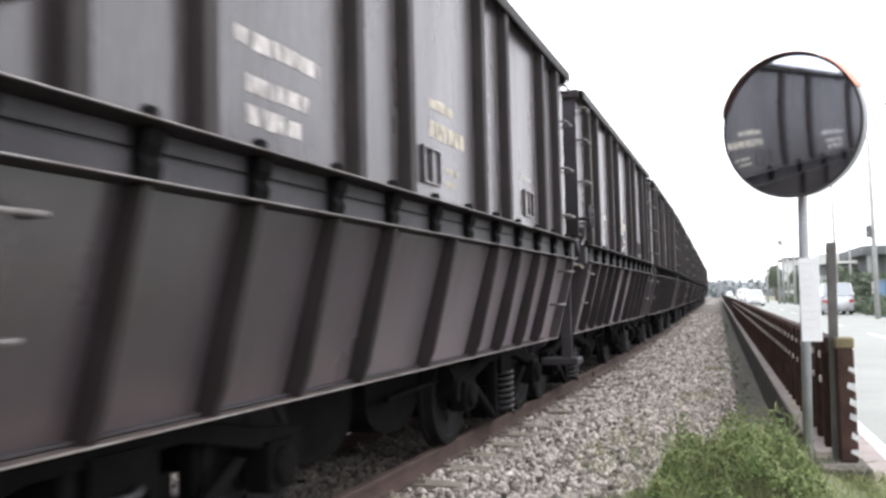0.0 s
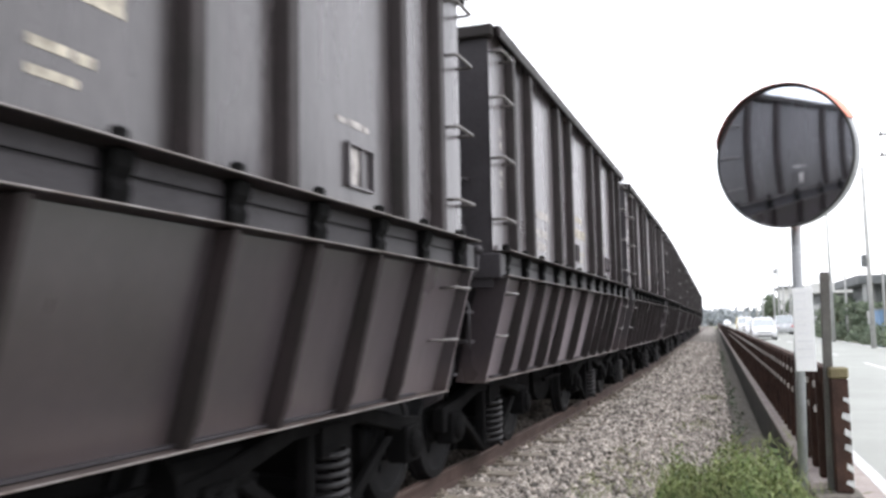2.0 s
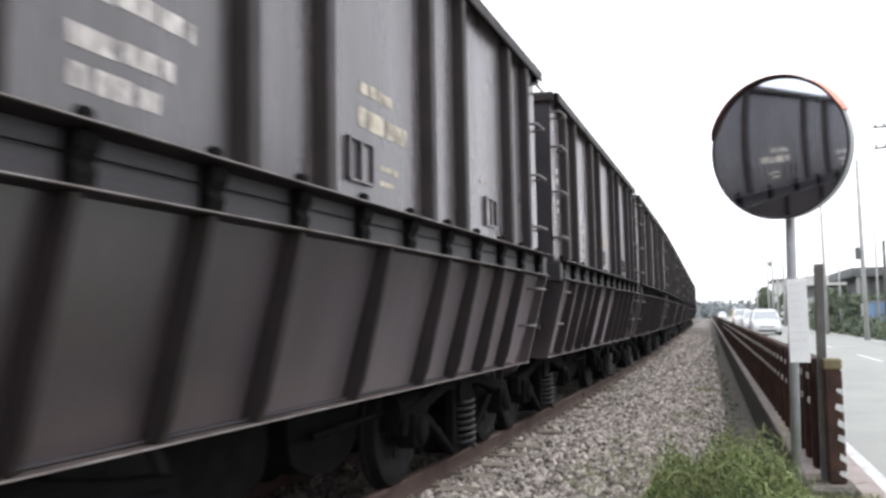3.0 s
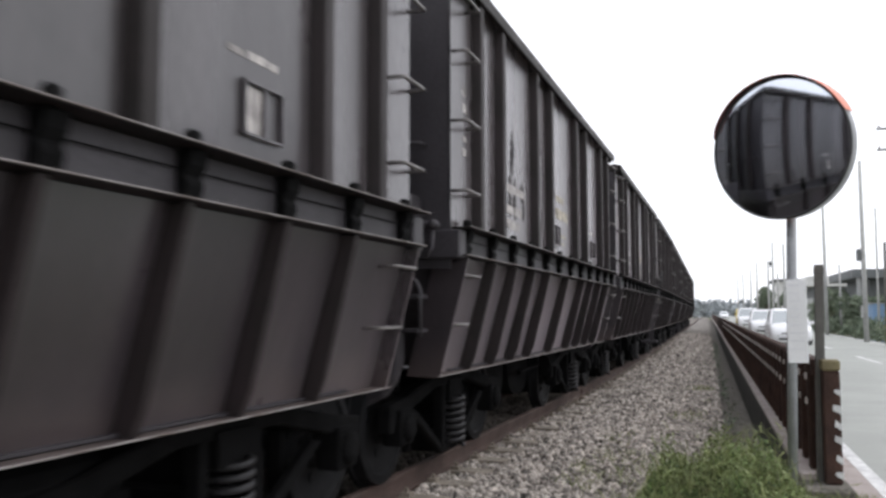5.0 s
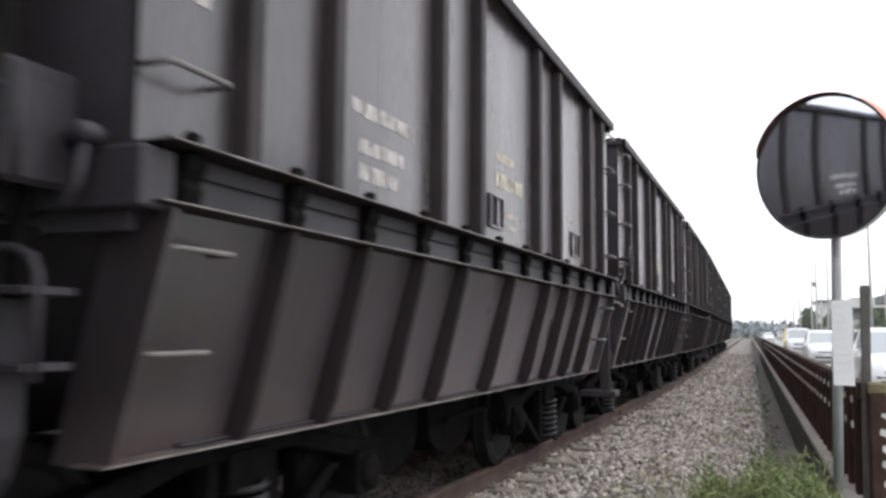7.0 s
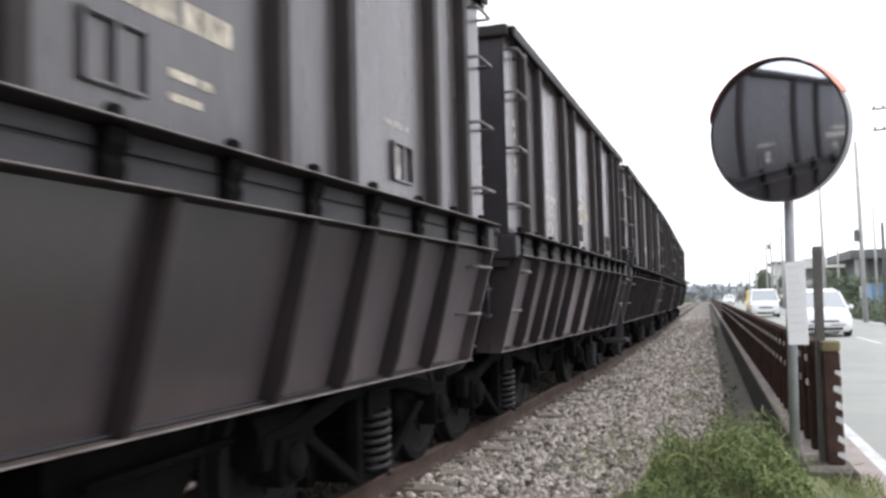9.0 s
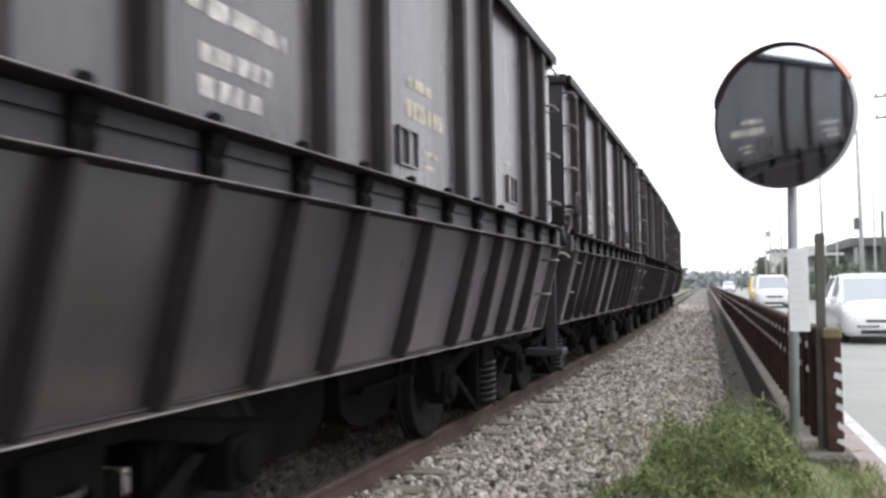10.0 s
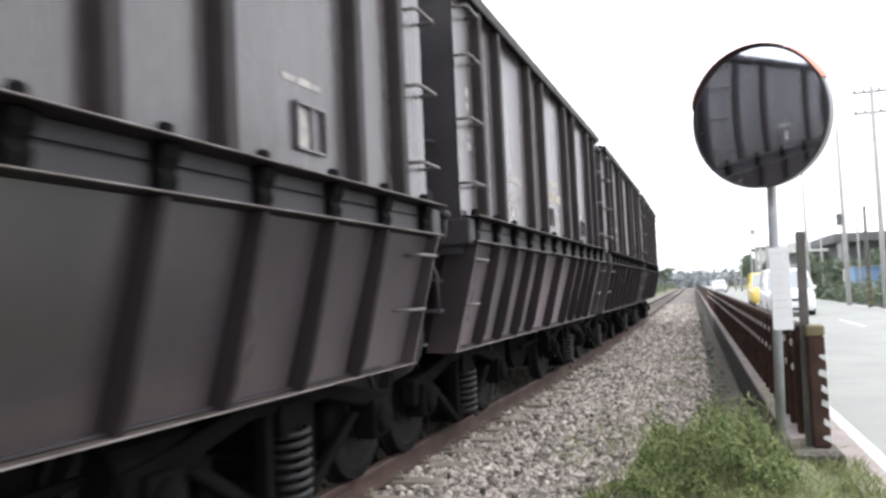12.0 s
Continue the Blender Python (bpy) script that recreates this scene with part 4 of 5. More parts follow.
def build_fence():
    f = thing("fence", "rust-brown slatted roadside fence on a concrete upstand", "fence")
    bay = 2.0
    meshes = {}
    for name, z0, z1, t in (("top_rail", 0.965, 1.09, 0.045), ("middle_rail", 0.775, 0.96, 0.022), ("lower_board", 0.27, 0.77, 0.015)):
        bm = bmesh.new()
        box(bm, -t, t, 0.01, bay - 0.01, z0, z1)
        meshes[name] = mesh_of(bm, name, FENCE_BROWN, 0.008)
    bm = bmesh.new()
    box(bm, -0.084, 0.0, -0.019, 0.019, -0.026, 0.026)
    block = mesh_of(bm, "bolt_cap", PALE_BLOCK, 0.007)
    bm = bmesh.new()
    box(bm, -0.068, 0.065, -0.04, 0.04, 0.25, 1.065)
    post = mesh_of(bm, "post", FENCE_BROWN, 0.012)
    rest = bmesh.new()
    for i in range(90):
        v = 7.15 + i * bay
        if i < 20:
            for name, me in meshes.items():
                shared(name, me, f, road_pose(-0.47, v))
            for j in range(4):
                w = v + 0.14 + j * 0.5
                shared("post", post, f, road_pose(-0.47, w))
                shared("bolt_cap", block, f, road_pose(-0.47, w, 0.955))
                shared("bolt_cap", block, f, road_pose(-0.47, w, 0.765))
        else:
            for z0, z1 in ((0.965, 1.09), (0.775, 0.96), (0.27, 0.77)):
                a, b = on_road(-0.51, v), on_road(-0.43, v + bay)
                extrude_profile(rest, [[(a.x, a.y, z0), (a.x + 0.08, a.y, z0), (a.x + 0.08, a.y, z1), (a.x, a.y, z1)], [(b.x - 0.08, b.y, z0), (b.x, b.y, z0), (b.x, b.y, z1), (b.x - 0.08, b.y, z1)]])
    tagged(part("far_slats", rest, FENCE_BROWN, f), kind="stuff")
    # striped end post on its block
    e = thing("fence_end_post", "brown fence end post with yellow cap and hazard stripes", "post", road_pose(-0.44, 6.98))
    bm = bmesh.new()
    box(bm, -0.03, 0.09, -0.07, 0.07, 0.20, 1.02)
    part("post_body", bm, FENCE_BROWN, e, bevel=0.012)
    bm = bmesh.new()
    box(bm, -0.035, 0.095, -0.075, 0.075, 1.02, 1.10)
    part("cap_band", bm, YELLOW, e, "dirty yellow painted top band", bevel=0.012)
    bm = bmesh.new()
    wear = random.Random(12)
    for k in range(6):
        z = 0.24 + k * 0.12 + wear.uniform(-0.015, 0.015)
        a, b, c = wear.uniform(0.035, 0.065), wear.uniform(0.02, 0.069), wear.uniform(0.02, 0.05)
        vs = [bm.verts.new(p) for p in ((0.0925, -0.069, z), (0.0925, b, z + 0.09), (0.0925, b - 0.012, z + 0.09 + c), (0.0925, -0.069, z + a))]
        bm.faces.new(vs)
        vs = [bm.verts.new(p) for p in ((0.092 - a, -0.0725, z + 0.03), (0.0915, -0.0725, z), (0.0915, -0.0725, z + a), (0.098 - a, -0.0725, z + 0.03 + c))]
        bm.faces.new(vs)
    part("hazard_stripes", bm, PAINT_LINE, e, "flaking white hazard stripes")
    bm = bmesh.new()
    box(bm, -0.20, 0.155, -0.22, 0.20, -0.1, 0.20)
    part("footing", bm, DITCH, e, "rough concrete footing block", bevel=0.025)


def build_weeds():
    rng = np.random.default_rng(8)
    blobs = []
    for _ in range(520):
        u, v = rng.uniform(-2.1, -0.5), rng.uniform(4.9, 6.9)
        p = on_road(u, v)
        dome = 1 - ((u + 1.18) / 0.54) ** 2 - ((v - 6.1) / 0.62) ** 2
        hgt = 0.62 * math.sqrt(dome) if dome > 0 else 0.0
        skirt = 0.26 * math.exp(-((u + 1.6) / 0.36) ** 2 - ((v - 5.8) / 0.7) ** 2)
        hgt = max(hgt, skirt) * (0.90 + 0.75 * noise.noise((p.x * 4.2, p.y * 4.2, 5.0)))
        if hgt > 0.07 and (dome > 0 or rng.random() < 0.5):
            blobs.append((p.x, p.y, hgt * 0.62, rng.uniform(0.04, 0.12), hgt * rng.uniform(0.30, 0.52)))
    pts = clumps(rng, blobs, 15000)
    # some leaves go dark and sit lower, painting the clump's inner shade
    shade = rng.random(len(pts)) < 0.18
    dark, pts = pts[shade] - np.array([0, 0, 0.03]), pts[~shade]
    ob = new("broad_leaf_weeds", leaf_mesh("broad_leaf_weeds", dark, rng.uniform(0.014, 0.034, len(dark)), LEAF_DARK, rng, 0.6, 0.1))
    tagged(ob, "darker weed leaves set low to paint the clump's inner shade", "weeds", kind="stuff")
    ob = new("weed_clump", leaf_mesh("weed_clump", pts, rng.uniform(0.012, 0.034, len(pts)), LEAF, rng, 0.5, 0.2))
    tagged(ob, "leafy green weeds growing at the fence end", "weeds", kind="stuff")
    g = []
    for x, y, z, r, h in blobs:
        for _ in range(11):
            g.append((x + rng.normal(0, r * 0.8), y + rng.normal(0, r * 0.8), z + rng.uniform(0.2, 1.15) * h))
    for _ in range(15000):
        u, v = rng.normal(-1.1, 0.5), rng.normal(5.9, 1.0)
        if -2.7 < u < -0.22 and 3.2 < v < 8.4:
            p = on_road(u, v)
            if rng.random() < math.exp(-((u + 1.05) / 0.7) ** 2) * (0.35 + 0.65 * (noise.noise((p.x * 4, p.y * 4, 9)) > -0.05)):
                g.append((p.x, p.y, 0.07 + rng.uniform(0, 0.10)))
    for _ in range(5200):
        u, v = rng.uniform(-0.95, -0.16), rng.uniform(4.6, 6.9)
        p = on_road(u, v)
        if noise.noise((p.x * 3.0, p.y * 3.0, 2.0)) > -0.18:
            g.append((p.x, p.y, 0.06 + rng.uniform(0, 0.09)))
    for _ in range(500):
        s = rng.uniform(5.5, 20)
        lat = rng.uniform(0.5, 1.5)
        c = on_line(s, lat)
        if noise.noise((c.x * 1.1, c.y * 0.7, 3.0)) > 0.22:
            for _ in range(6):
                g.append((c.x + rng.normal(0, 0.05), c.y + rng.normal(0, 0.05), 0.05 + rng.uniform(0, 0.03)))
    g = np.array(g)
    ob = new("dry_grass", leaf_mesh("dry_grass", g, rng.uniform(0.05, 0.15, len(g)), GRASS, rng, 0.06, 0.6))
    tagged(ob, "thin dry grass blades on the verge and ballast", "grass", kind="stuff")
    # straggling growth down in the ditch
    d = []
    for _ in range(34):
        v = rng.uniform(9, 46)
        p = on_road(rng.uniform(-1.06, -0.92), v)
        for _ in range(22):
            d.append((p.x + rng.normal(0, 0.06), p.y + rng.normal(0, 0.15), rng.uniform(-0.35, 0.08)))
    d = np.array(d)
    ob = new("ditch_weeds", leaf_mesh("ditch_weeds", d, rng.uniform(0.03, 0.08, len(d)), LEAF_FAR, rng))
    tagged(ob, "sparse dark weeds along the ditch edge", "weeds", kind="stuff")


def build_car(name, label, paint, kind, group="cars on the road"):
    """A car whose nose points along -y; the origin is under its nose."""
    car = thing(name, label, "car", group=group)
    if kind == "van":
        W, body, top = 0.85, [(-0.02, 0.34, 0.60, 0.72), (0.04, 0.24, 0.76, 0.88), (0.14, 0.21, 0.90, 0.96), (0.75, 0.20, 1.02, 1.0), (1.3, 0.2, 1.08, 1.0), (2.6, 0.2, 1.1, 1.0), (4.2, 0.22, 1.10, 0.99), (4.42, 0.32, 1.0, 0.92)], [(0.85, 1.02, 0.84), (1.55, 1.72, 0.72), (2.0, 1.80, 0.71), (4.0, 1.80, 0.71), (4.38, 1.10, 0.80)]
    else:
        W, body, top = 0.87, [(-0.02, 0.34, 0.52, 0.66), (0.05, 0.22, 0.64, 0.86), (0.16, 0.19, 0.74, 0.95), (0.5, 0.18, 0.86, 0.99), (0.95, 0.18, 0.97, 1.0), (2.4, 0.18, 1.0, 1.0), (3.9, 0.20, 1.0, 0.99), (4.3, 0.26, 0.95, 0.95), (4.42, 0.34, 0.85, 0.88)], [(0.78, 0.93, 0.80), (1.65, 1.48, 0.67), (2.1, 1.58, 0.65), (3.4, 1.55, 0.65), (4.15, 1.0, 0.74)]
    bm = bmesh.new()
    rings = []
    for y, lo, hi, k in body:
        w = W * k
        r = 0.10
        rings.append([(-w + r, y, lo), (w - r, y, lo), (w - 0.01, y, lo + r), (w, y, (lo + hi) / 2), (w - 0.015, y, hi - 0.14), (w - 0.06, y, hi - 0.04), (w - 0.2, y, hi), (w * 0.4, y, hi + 0.02), (0, y, hi + 0.028), (-w * 0.4, y, hi + 0.02), (-w + 0.2, y, hi), (-w + 0.06, y, hi - 0.04), (-w + 0.015, y, hi - 0.14), (-w, y, (lo + hi) / 2), (-w + 0.01, y, lo + r)])
    extrude_profile(bm, rings)
    part("body", bm, paint, car, smooth=True)
    # roof shell and pillars, with windows set between
    base = body[2][2] + 0.05
    bm = bmesh.new()
    (ya, za, wa), (yb, zb, wb), (yc, zc, wc), (yd, zd, wd), (ye, ze, we) = top
    extrude_profile(bm, [[(-wb, yb, zb - 0.03), (wb, yb, zb - 0.03), (wb - 0.1, yb, zb + 0.02), (-wb + 0.1, yb, zb + 0.02)], [(-wc, yc, zc - 0.05), (wc, yc, zc - 0.05), (wc - 0.1, yc, zc + 0.02), (-wc + 0.1, yc, zc + 0.02)], [(-wd, yd, zd - 0.05), (wd, yd, zd - 0.05), (wd - 0.1, yd, zd + 0.02), (-wd + 0.1, yd, zd + 0.02)]])
    for s in (-1, 1):
        for p, q in (((wa, ya, za - 0.04), (wb, yb, zb - 0.01)), ((W - 0.06, ye * 0.52 + 0.1, body[4][2] - 0.04), (wc, ye * 0.52 + 0.2, zc - 0.03)), ((we, ye, ze - 0.05), (wd, yd, zd - 0.02))):
            pillar = bmesh.new()
            tube(pillar, [(s * p[0], p[1], p[2]), (s * q[0], q[1], q[2])], 0.045, 6)
            part("pillar", pillar, paint, car)
    part("roof", bm, paint, car, bevel=0.01)
    bm = bmesh.new()
    quad = [(-wa + 0.03, ya, za - 0.02), (wa - 0.03, ya, za - 0.02), (wb - 0.02, yb, zb), (-wb + 0.02, yb, zb)]
    extrude_profile(bm, [quad, [(x, y + 0.03, z - 0.02) for x, y, z in quad]])
    part("windscreen", bm, GLASS_DARK, car, "tinted windscreen")
    bm = bmesh.new()
    quad = [(-we + 0.03, ye, ze - 0.02), (we - 0.03, ye, ze - 0.02), (wd - 0.02, yd, zd), (-wd + 0.02, yd, zd)]
    extrude_profile(bm, [quad, [(x, y - 0.03, z - 0.02) for x, y, z in quad]])
    part("rear_window", bm, GLASS_DARK, car)
    for s in (-1, 1):
        bm = bmesh.new()
        quad = [(s * (wa - 0.0), ya + 0.1, za - 0.03), (s * (we - 0.0), ye - 0.1, ze - 0.03), (s * (wd - 0.015), yd - 0.02, zd - 0.06), (s * (wb - 0.015), yb + 0.06, zb - 0.06)]
        extrude_profile(bm, [quad, [(x - s * 0.02, y, z) for x, y, z in quad]])
        part("side_window", bm, GLASS_DARK, car)
        bm = bmesh.new()
        box(bm, min(s * (W - 0.02), s * (W + 0.14)), max(s * (W - 0.02), s * (W + 0.14)), ya + 0.22, ya + 0.30, za - 0.02, za + 0.12)
        part("door_mirror", bm, paint, car, bevel=0.025)
        bm = bmesh.new()
        lamp = [(s * W * 0.52, 0.02, body[2][2] - 0.17), (s * W * 0.90, 0.09, body[2][2] - 0.15), (s * W * 0.965, 0.30, body[2][2] - 0.0), (s * W * 0.58, 0.09, body[2][2] - 0.04)]
        extrude_profile(bm, [lamp, [(x * 0.97, y + 0.08, z) for x, y, z in lamp]])
        part("headlamp", bm, LAMP_GLASS, car, "clear glass headlamp")
        bm = bmesh.new()
        L = body[-1][0]
        box(bm, min(s * W * 0.66, s * W * 0.93), max(s * W * 0.66, s * W * 0.93), L - 0.04, L + 0.015, 0.70, 0.86)
        part("tail_lamp", bm, RED_LAMP, car, "red tail lamp", bevel=0.01)
        for y in (0.85, 3.55):
            bm = bmesh.new()
            lathe(bm, [(s * (W - 0.19), 0.24), (s * (W - 0.20), 0.30), (s * (W - 0.02), 0.30), (s * (W + 0.0), 0.27), (s * (W - 0.01), 0.19)], 20, "x")
            wheel = part("wheel", bm, RUBBER, car, "black tyre with grey rim")
            wheel.matrix_basis = pose(0, y, 0.30)
            bm = bmesh.new()
            lathe(bm, [(s * (W - 0.03), 0.19), (s * (W + 0.002), 0.18), (s * (W - 0.01), 0.05)], 14, "x")
            part("rim", bm, POST_GREY, wheel)
    bm = bmesh.new()
    box(bm, -0.42, 0.42, -0.028, 0.05, 0.50 if kind != "van" else 0.58, 0.56 if kind != "van" else 0.68)
    part("grille", bm, BLACK_PAINT, car, bevel=0.01)
    bm = bmesh.new()
    box(bm, -0.52, 0.52, -0.024, 0.1, 0.25, 0.34)
    part("air_intake", bm, BLACK_PAINT, car, bevel=0.01)
    bm = bmesh.new()
    box(bm, -0.17, 0.17, -0.045, -0.02, 0.37, 0.46)
    part("plate", bm, WHITE_PAINT, car)
    return car


def build_cars():
    D = build_car("white_car", "white hatchback car with tinted windscreen on the road", CAR_WHITE, "sedan")
    B = build_car("white_car", "white hatchback car with dark grille line driving past", CAR_WHITE, "sedan")
    E = build_car("white_van", "white tall estate car following the traffic", CAR_WHITE, "van")
    Fy = build_car("yellow_taxi", "yellow van-shaped taxi behind a white car", CAR_YELLOW, "van")
    G = build_car("white_car", "small white car far down the road", CAR_WHITE, "sedan")
    A = build_car("silver_car", "silver car driving away along the road", CAR_SILVER, "van")
    rows = lambda pts, u, turn=0.0: [(t, u, v, turn) for t, v in pts]
    CARS.append((D, rows([(0, 88), (2, 65), (3, 56), (5, 39.5), (6.5, 28), (7.3, 19), (8.2, 6), (9.2, -10), (12, -52)], LANE)))
    CARS.append((B, [(t, u, v, 0.0) for t, u, v in ((0, 2.1, 99), (2, 2.1, 77), (3, 2.1, 69), (5, 2.1, 56), (6.5, 2.2, 48), (7.5, 2.25, 42), (8.5, 2.3, 34), (9.5, 2.42, 26.0), (10, 2.5, 20.9), (10.5, 2.55, 15.4), (11, 2.55, 10), (12, 2.55, -2))]))
    CARS.append((E, rows([(0, 128), (2, 106), (5, 83), (6.5, 72), (8.5, 61), (9.5, 54), (10.5, 45), (12, 34.2)], LANE + 0.12)))
    CARS.append((Fy, rows([(0, 146), (2, 124), (5, 99), (6.5, 86), (8.5, 73), (9.5, 66), (10.5, 58), (12, 47.5)], LANE + 0.42)))
    CARS.append((G, rows([(0, 260), (5, 190), (8.5, 150), (10.5, 130), (12, 114)], LANE - 0.1)))
    CARS.append((A, rows([(0, 57), (0.5, 65), (1, 73), (2, 92), (3, 112), (5, 155), (8, 220), (12, 300)], LANE + 3.0, 180.0)))


def build_pole(u, v, h, r, label, arms=0, stripes=False, box_at=None):
    p = thing("utility_pole", label, "utility pole", road_pose(u, v, -0.1, random.uniform(-8, 8)), group="poles along the road")
    bm = bmesh.new()
    lean = random.uniform(-0.006, 0.006)
    tube(bm, [(0, 0, 0), (lean * h * 0.5, 0, h * 0.5), (lean * h, 0, h)], r, 12, r * 0.62)
    part("shaft", bm, POST_DARK if stripes else POLE_CONCRETE, p, smooth=True)
    for i in range(arms):
        bm = bmesh.new()
        z = h - 0.25 - i * 0.9
        box(bm, -0.75, 0.75, -0.04, 0.04, z - 0.04, z + 0.04)
        for x in (-0.65, -0.3, 0.3, 0.65):
            lathe(bm, [(z + 0.04, 0.025), (z + 0.10, 0.045), (z + 0.16, 0.03)], 8, "z", (x, 0, 0))
        part("crossarm", bm, POST_DARK, p)
    if box_at:
        bm = bmesh.new()
        lathe(bm, [(box_at - 0.30, 0.08), (box_at - 0.28, 0.12), (box_at + 0.24, 0.12), (box_at + 0.30, 0.06)], 14, "z", (-0.22, -0.08, 0))
        part("transformer", bm, WALL_DARK, p)
    if stripes:
        bm = bmesh.new()
        for k in range(5):
            lathe(bm, [(0.25 + k * 0.3, r * 1.03), (0.25 + k * 0.3 + 0.15, r * 1.02)], 12, "z")
        part("hazard_band", bm, YELLOW, p, "yellow warning bands")
    return p


def build_buildings():
    rng = np.random.default_rng(21)
    # low concrete house with a flat overhanging roof
    b = thing("roadside_house", "low grey concrete house with a flat overhanging roof, its wall darkened for shade", "house", road_pose(8.4, 62, -0.3))
    # wall takes the dark roof colour to paint the open ground floor's shade
    bm = bmesh.new()
    extrude_profile(bm, [[(0.6, 0.5, z), (14, 0.5, z), (14, 10, z), (0.6, 10, z)] for z in (0, 3.95)])
    part("wall", bm, WALL_DARK, b)
    bm = bmesh.new()
    box(bm, -0.6, 14.8, -0.7, 10.6, 3.95, 4.55)
    part("roof", bm, WALL_DARK, b, bevel=0.03)
    for x in (-0.3, 4.5, 9.3):
        bm = bmesh.new()
        box(bm, x, x + 0.25, -0.5, -0.25, 0, 3.95)
        part("pillar", bm, WALL_GREY, b, bevel=0.02)
    for x, w in ((2.2, 1.6), (5.2, 1.8), (9.8, 1.8)):
        bm = bmesh.new()
        box(bm, x, x + w, 0.44, 0.56, 1.2, 2.7)
        win = part("window", bm, PANE, b)
        bm = bmesh.new()
        for a0, a1, z0, z1 in ((x - 0.06, x + w + 0.06, 2.7, 2.76), (x - 0.06, x + w + 0.06, 1.14, 1.2), (x - 0.06, x, 1.2, 2.7), (x + w, x + w + 0.06, 1.2, 2.7), (x + w / 2 - 0.025, x + w / 2 + 0.025, 1.2, 2.7)):
            box(bm, a0, a1, 0.40, 0.52, z0, z1)
        part("frame", bm, WALL_WHITE, win)
    # further white building
    b = thing("white_building", "white flat-roofed building with a dark recessed storey", "building", road_pose(9.0, 95, -0.3))
    bm = bmesh.new()
    box(bm, 0, 16, 0, 12, 0, 3.2)
    part("lower_storey", bm, WALL_GREY, b)
    bm = bmesh.new()
    box(bm, -0.5, 16.5, -0.6, 12.5, 4.35, 5.4)
    part("roof", bm, WALL_WHITE, b, bevel=0.03)
    bm = bmesh.new()
    box(bm, 0.3, 15.7, 0.3, 11.5, 3.2, 4.35)
    part("upper_storey", bm, WALL_DARK, b)
    for i in range(4):
        bm = bmesh.new()
        box(bm, 1.0 + i * 3.8, 2.6 + i * 3.8, -0.05, 0.1, 0.9, 2.4)
        part("window", bm, PANE, b)
    b = thing("distant_house", "grey two-storey house far along the road", "house", road_pose(8.5, 135, -0.3))
    bm = bmesh.new()
    box(bm, 0, 12, 0, 10, 0, 6.2)
    part("wall", bm, WALL_WHITE, b)
    bm = bmesh.new()
    box(bm, -0.4, 12.4, -0.4, 10.4, 6.2, 6.6)
    part("roof", bm, WALL_DARK, b)
    for i in range(3):
        for z in (1.0, 4.0):
            bm = bmesh.new()
            box(bm, 1.2 + i * 3.6, 2.8 + i * 3.6, -0.05, 0.1, z, z + 1.4)
            part("window", bm, PANE, b)
    # blue sheet shed and a white box beside the hedge
    s = thing("blue_shed", "blue corrugated sheet hut behind the hedge", "shed", road_pose(7.4, 52, -0.2))
    bm = bmesh.new()
    pts = []
    for i in range(61):
        pts.append((i * 0.05, 0.0 + 0.02 * (i % 2)))
    extrude_profile(bm, [[(x, y, 0.0) for x, y in pts], [(x, y, 2.1) for x, y in pts]], closed=False)
    part("front_sheet", bm, BLUE_SHEET, s)
    bm = bmesh.new()
    box(bm, 0.02, 2.98, 0.04, 2.4, 0, 2.08)
    part("shed_body", bm, BLUE_SHEET, s)
    bm = bmesh.new()
    box(bm, -0.1, 3.1, -0.1, 2.5, 2.1, 2.16)
    part("shed_roof", bm, WALL_GREY, s)
    bm = bmesh.new()
    box(bm, 0, 0.55, 0, 0.5, 0, 2.0)
    box(bm, -0.02, 0.57, -0.02, 0.52, 2.0, 2.05)
    c = solid("utility_cabinet", bm, WALL_WHITE, "white upright cabinet behind the roadside hedge", "cabinet", bevel=0.015)
    c.matrix_basis = road_pose(7.5, 56, -0.2)


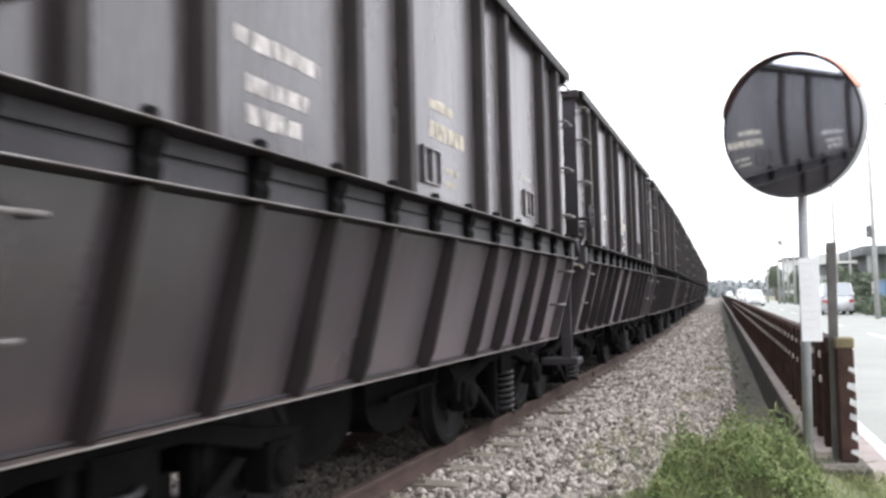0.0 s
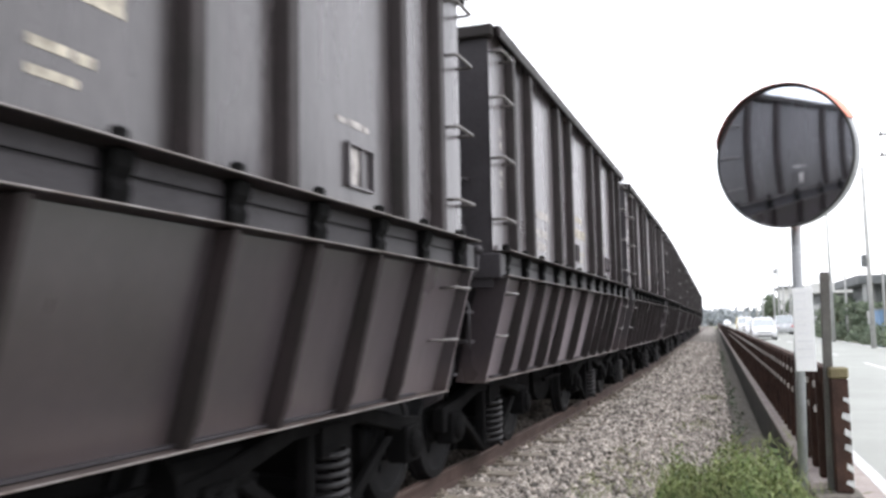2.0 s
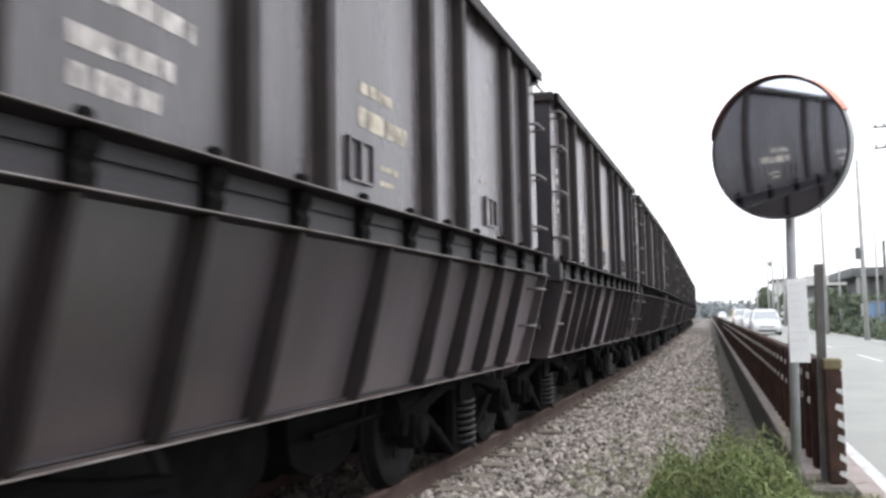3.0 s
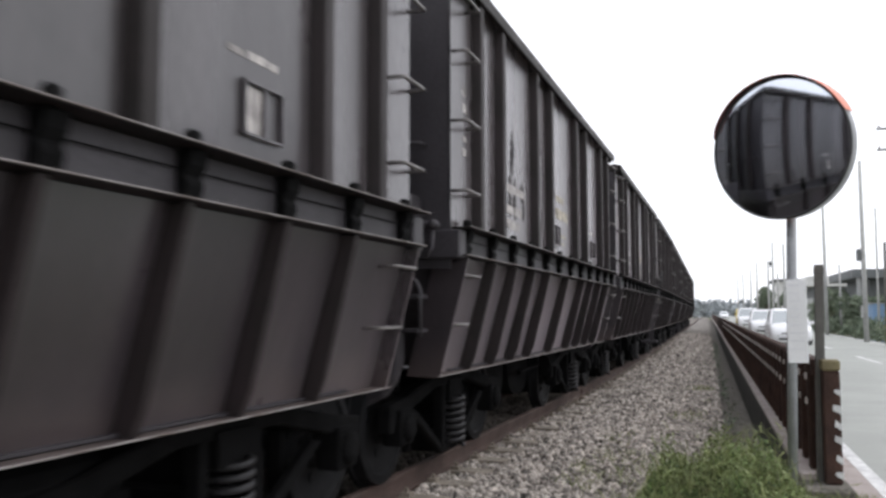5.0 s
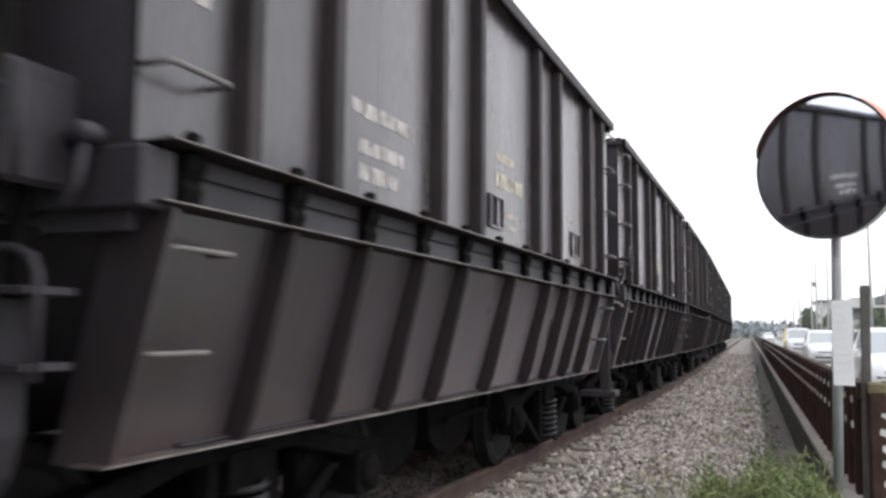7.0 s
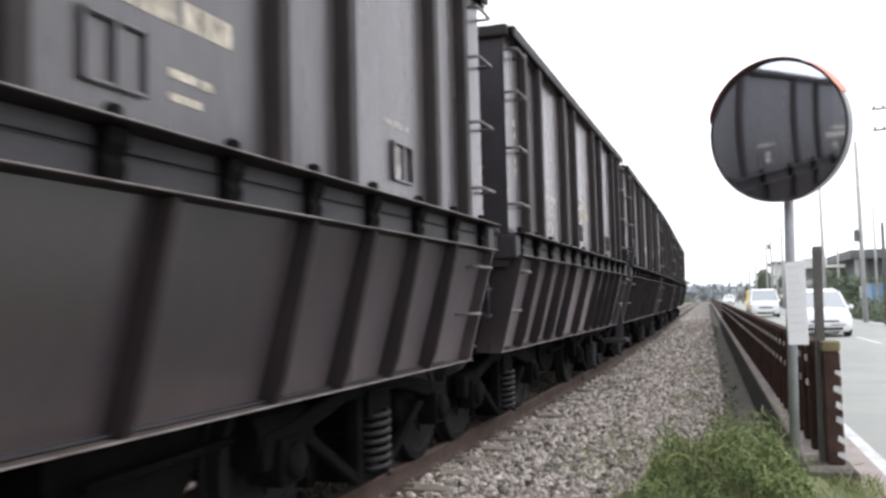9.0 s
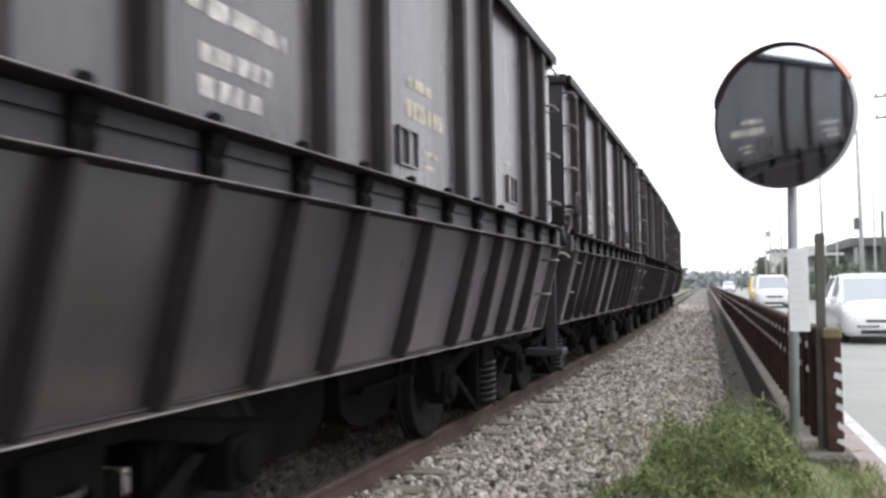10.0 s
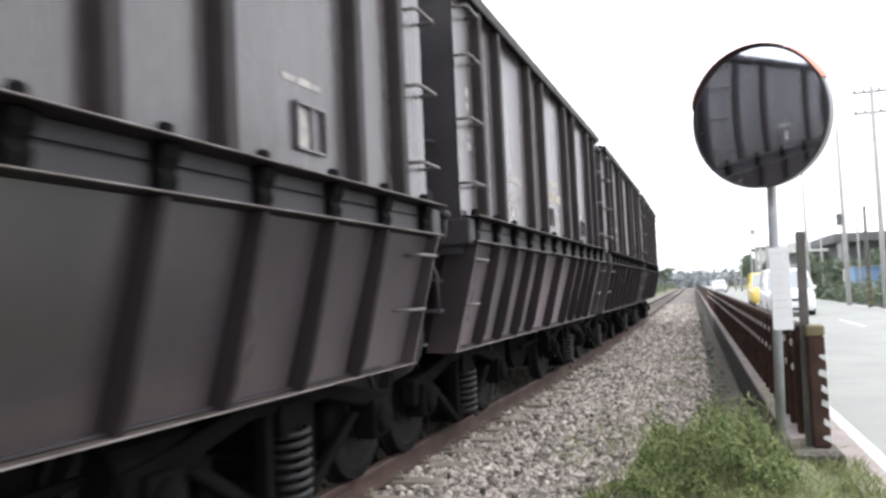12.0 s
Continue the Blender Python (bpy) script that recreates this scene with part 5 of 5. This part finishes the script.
def build_hedge_and_trees():
    rng = np.random.default_rng(33)
    blobs = []
    for _ in range(260):
        v = rng.uniform(36, 120)
        p = on_road(rng.uniform(7.0, 8.2), v)
        blobs.append((p.x, p.y, 0.0, rng.uniform(0.4, 0.9), rng.uniform(0.7, 1.3)))
    pts = clumps(rng, blobs, 260)
    ob = new("hedge", leaf_mesh("hedge", pts, rng.uniform(0.10, 0.24, len(pts)), LEAF_FAR, rng))
    tagged(ob, "uneven green hedge of shrubs along the far road edge", "hedge", kind="stuff")
    for u, v, h, r in ((9.2, 72, 3.6, 1.4), (8.8, 80, 4.2, 1.6), (9.0, 88, 3.8, 1.5), (8.0, 104, 4.6, 1.7), (8.4, 118, 5.2, 2.0), (8.2, 56.5, 3.0, 1.1), (7.8, 60, 3.3, 1.2), (8.6, 64, 3.4, 1.3), (10.4, 58, 3.4, 1.2), (9.6, 50, 3.6, 1.3), (11.2, 53, 3.8, 1.5), (9.0, 57, 3.4, 1.2), (12.6, 56, 4.4, 2.0), (10.6, 54, 4.4, 1.9), (14.5, 57, 4.8, 2.2), (8.0, 150, 6.5, 2.6), (-6.5, 175, 6.0, 2.2), (9.0, 170, 7.0, 2.8)):
        t = thing("tree", "dark green broad-leaved tree beside the road", "tree", road_pose(u, v, -0.35), group="roadside trees")
        bm = bmesh.new()
        tube(bm, [(0, 0, 0), (0.05, 0.03, h * 0.35), (0.0, 0.1, h * 0.7)], 0.12, 8, 0.05)
        for k in range(5):
            a = k * 1.3
            tube(bm, [(0.03, 0.05, h * 0.35 + k * 0.1), (0.6 * r * math.cos(a), 0.6 * r * math.sin(a), h * 0.6 + 0.1 * k)], 0.05, 6, 0.015)
        part("trunk", bm, BARK, t)
        bl = []
        for _ in range(16):
            a, q = rng.uniform(0, 6.28), rng.uniform(0, 0.8) * r
            bl.append((q * math.cos(a), q * math.sin(a), h * rng.uniform(0.32, 0.78), r * rng.uniform(0.28, 0.5), r * rng.uniform(0.3, 0.5)))
        cp = clumps(rng, bl, 420)
        me = leaf_mesh("crown", cp, rng.uniform(0.10, 0.26, len(cp)), LEAF_FAR, rng)
        ob = new("crown", me)
        ob.parent = t
    # far wooded slopes and the green bank left of the line
    blobs = []
    for _ in range(420):
        x, y = rng.uniform(-190, 60), rng.uniform(300, 420)
        top = 3 + 5 * math.exp(-((x + 60) / 45) ** 2) + 3 * noise.noise((x * 0.03, 1.7, 0))
        blobs.append((x, y, top * rng.uniform(-0.3, 0.55), rng.uniform(3, 6), rng.uniform(2, 3.5)))
    pts = clumps(rng, blobs, 3.2)
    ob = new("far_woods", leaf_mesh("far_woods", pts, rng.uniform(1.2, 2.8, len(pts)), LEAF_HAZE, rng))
    tagged(ob, "wooded hillside in the distance, pale with haze put into its leaves", "woods", kind="stuff")
    blobs = []
    for _ in range(420):
        s, lat = rng.uniform(70, 300), rng.uniform(7.5, 26)
        p = on_line(s, lat)
        rise = (lat - 7.0) * 0.16
        blobs.append((p.x, p.y, -0.3 + rise * rng.uniform(0.0, 0.9), rng.uniform(0.7, 1.9), rng.uniform(0.8, 2.2)))
    pts = clumps(rng, blobs, 90)
    ob = new("line_side_bushes", leaf_mesh("line_side_bushes", pts, rng.uniform(0.15, 0.35, len(pts)), LEAF_FAR, rng))
    tagged(ob, "low green bushes beyond the railway track", "bushes", kind="stuff")


MIRROR_TURN = 28.0
LANE = 2.15


def build_roadside():
    random.seed(17)
    build_mirror()
    build_fence()
    build_weeds()
    build_cars()
    grey = "tall grey concrete utility pole beside the road"
    build_pole(6.55, 40, 9.6, 0.125, grey, arms=2)
    build_pole(6.0, 45.5, 8.9, 0.125, grey, box_at=4.3)
    build_pole(5.85, 58.5, 9.1, 0.115, grey)
    build_pole(6.2, 41.5, 4.6, 0.10, "short dark pole with yellow warning bands", stripes=True)
    build_pole(7.25, 49.5, 7.0, 0.07, "slim grey lamp pole behind the hedge")
    build_pole(7.15, 62, 4.7, 0.09, "slim dark pole behind the hedge")
    for u, v, h in ((6.1, 92, 8.4), (5.6, 100, 9.2), (5.2, 101, 7.2), (4.9, 118, 8.0), (4.6, 128, 7.6), (6.8, 110, 6.2), (4.4, 150, 8.0), (4.2, 170, 8.2)):
        build_pole(u, v, h, 0.14, grey, box_at=h - 2.4 if v == 100 else None)
    build_buildings()
    build_hedge_and_trees()


def motions():
    times = [0.5 * i for i in range(25)]
    spins = [0.1 * i for i in range(121)]
    for k, w in TRAIN:
        walk(w, [(t, line_pose(train_s(k, t), CENTRE_LAT, RAIL_Z)) for t in times])
        for bogie in w.children:
            if bogie.name.split(".")[0] != "bogie":
                continue
            for axle in bogie.children:
                if axle.name.split(".")[0] == "wheelset":
                    y = axle.location.y
                    walk(axle, [(t, pose(0, y, WHEEL_R) @ Matrix.Rotation((train_s(k, 0) - train_s(k, t)) / WHEEL_R, 4, "X")) for t in spins])
    for car, rows in CARS:
        walk(car, [(t, road_pose(u, v, 0.012, turn)) for t, u, v, turn in rows])


build_ground()
build_track()
build_stones()
TRAIN = build_train()
CARS = []
build_roadside()
motions()
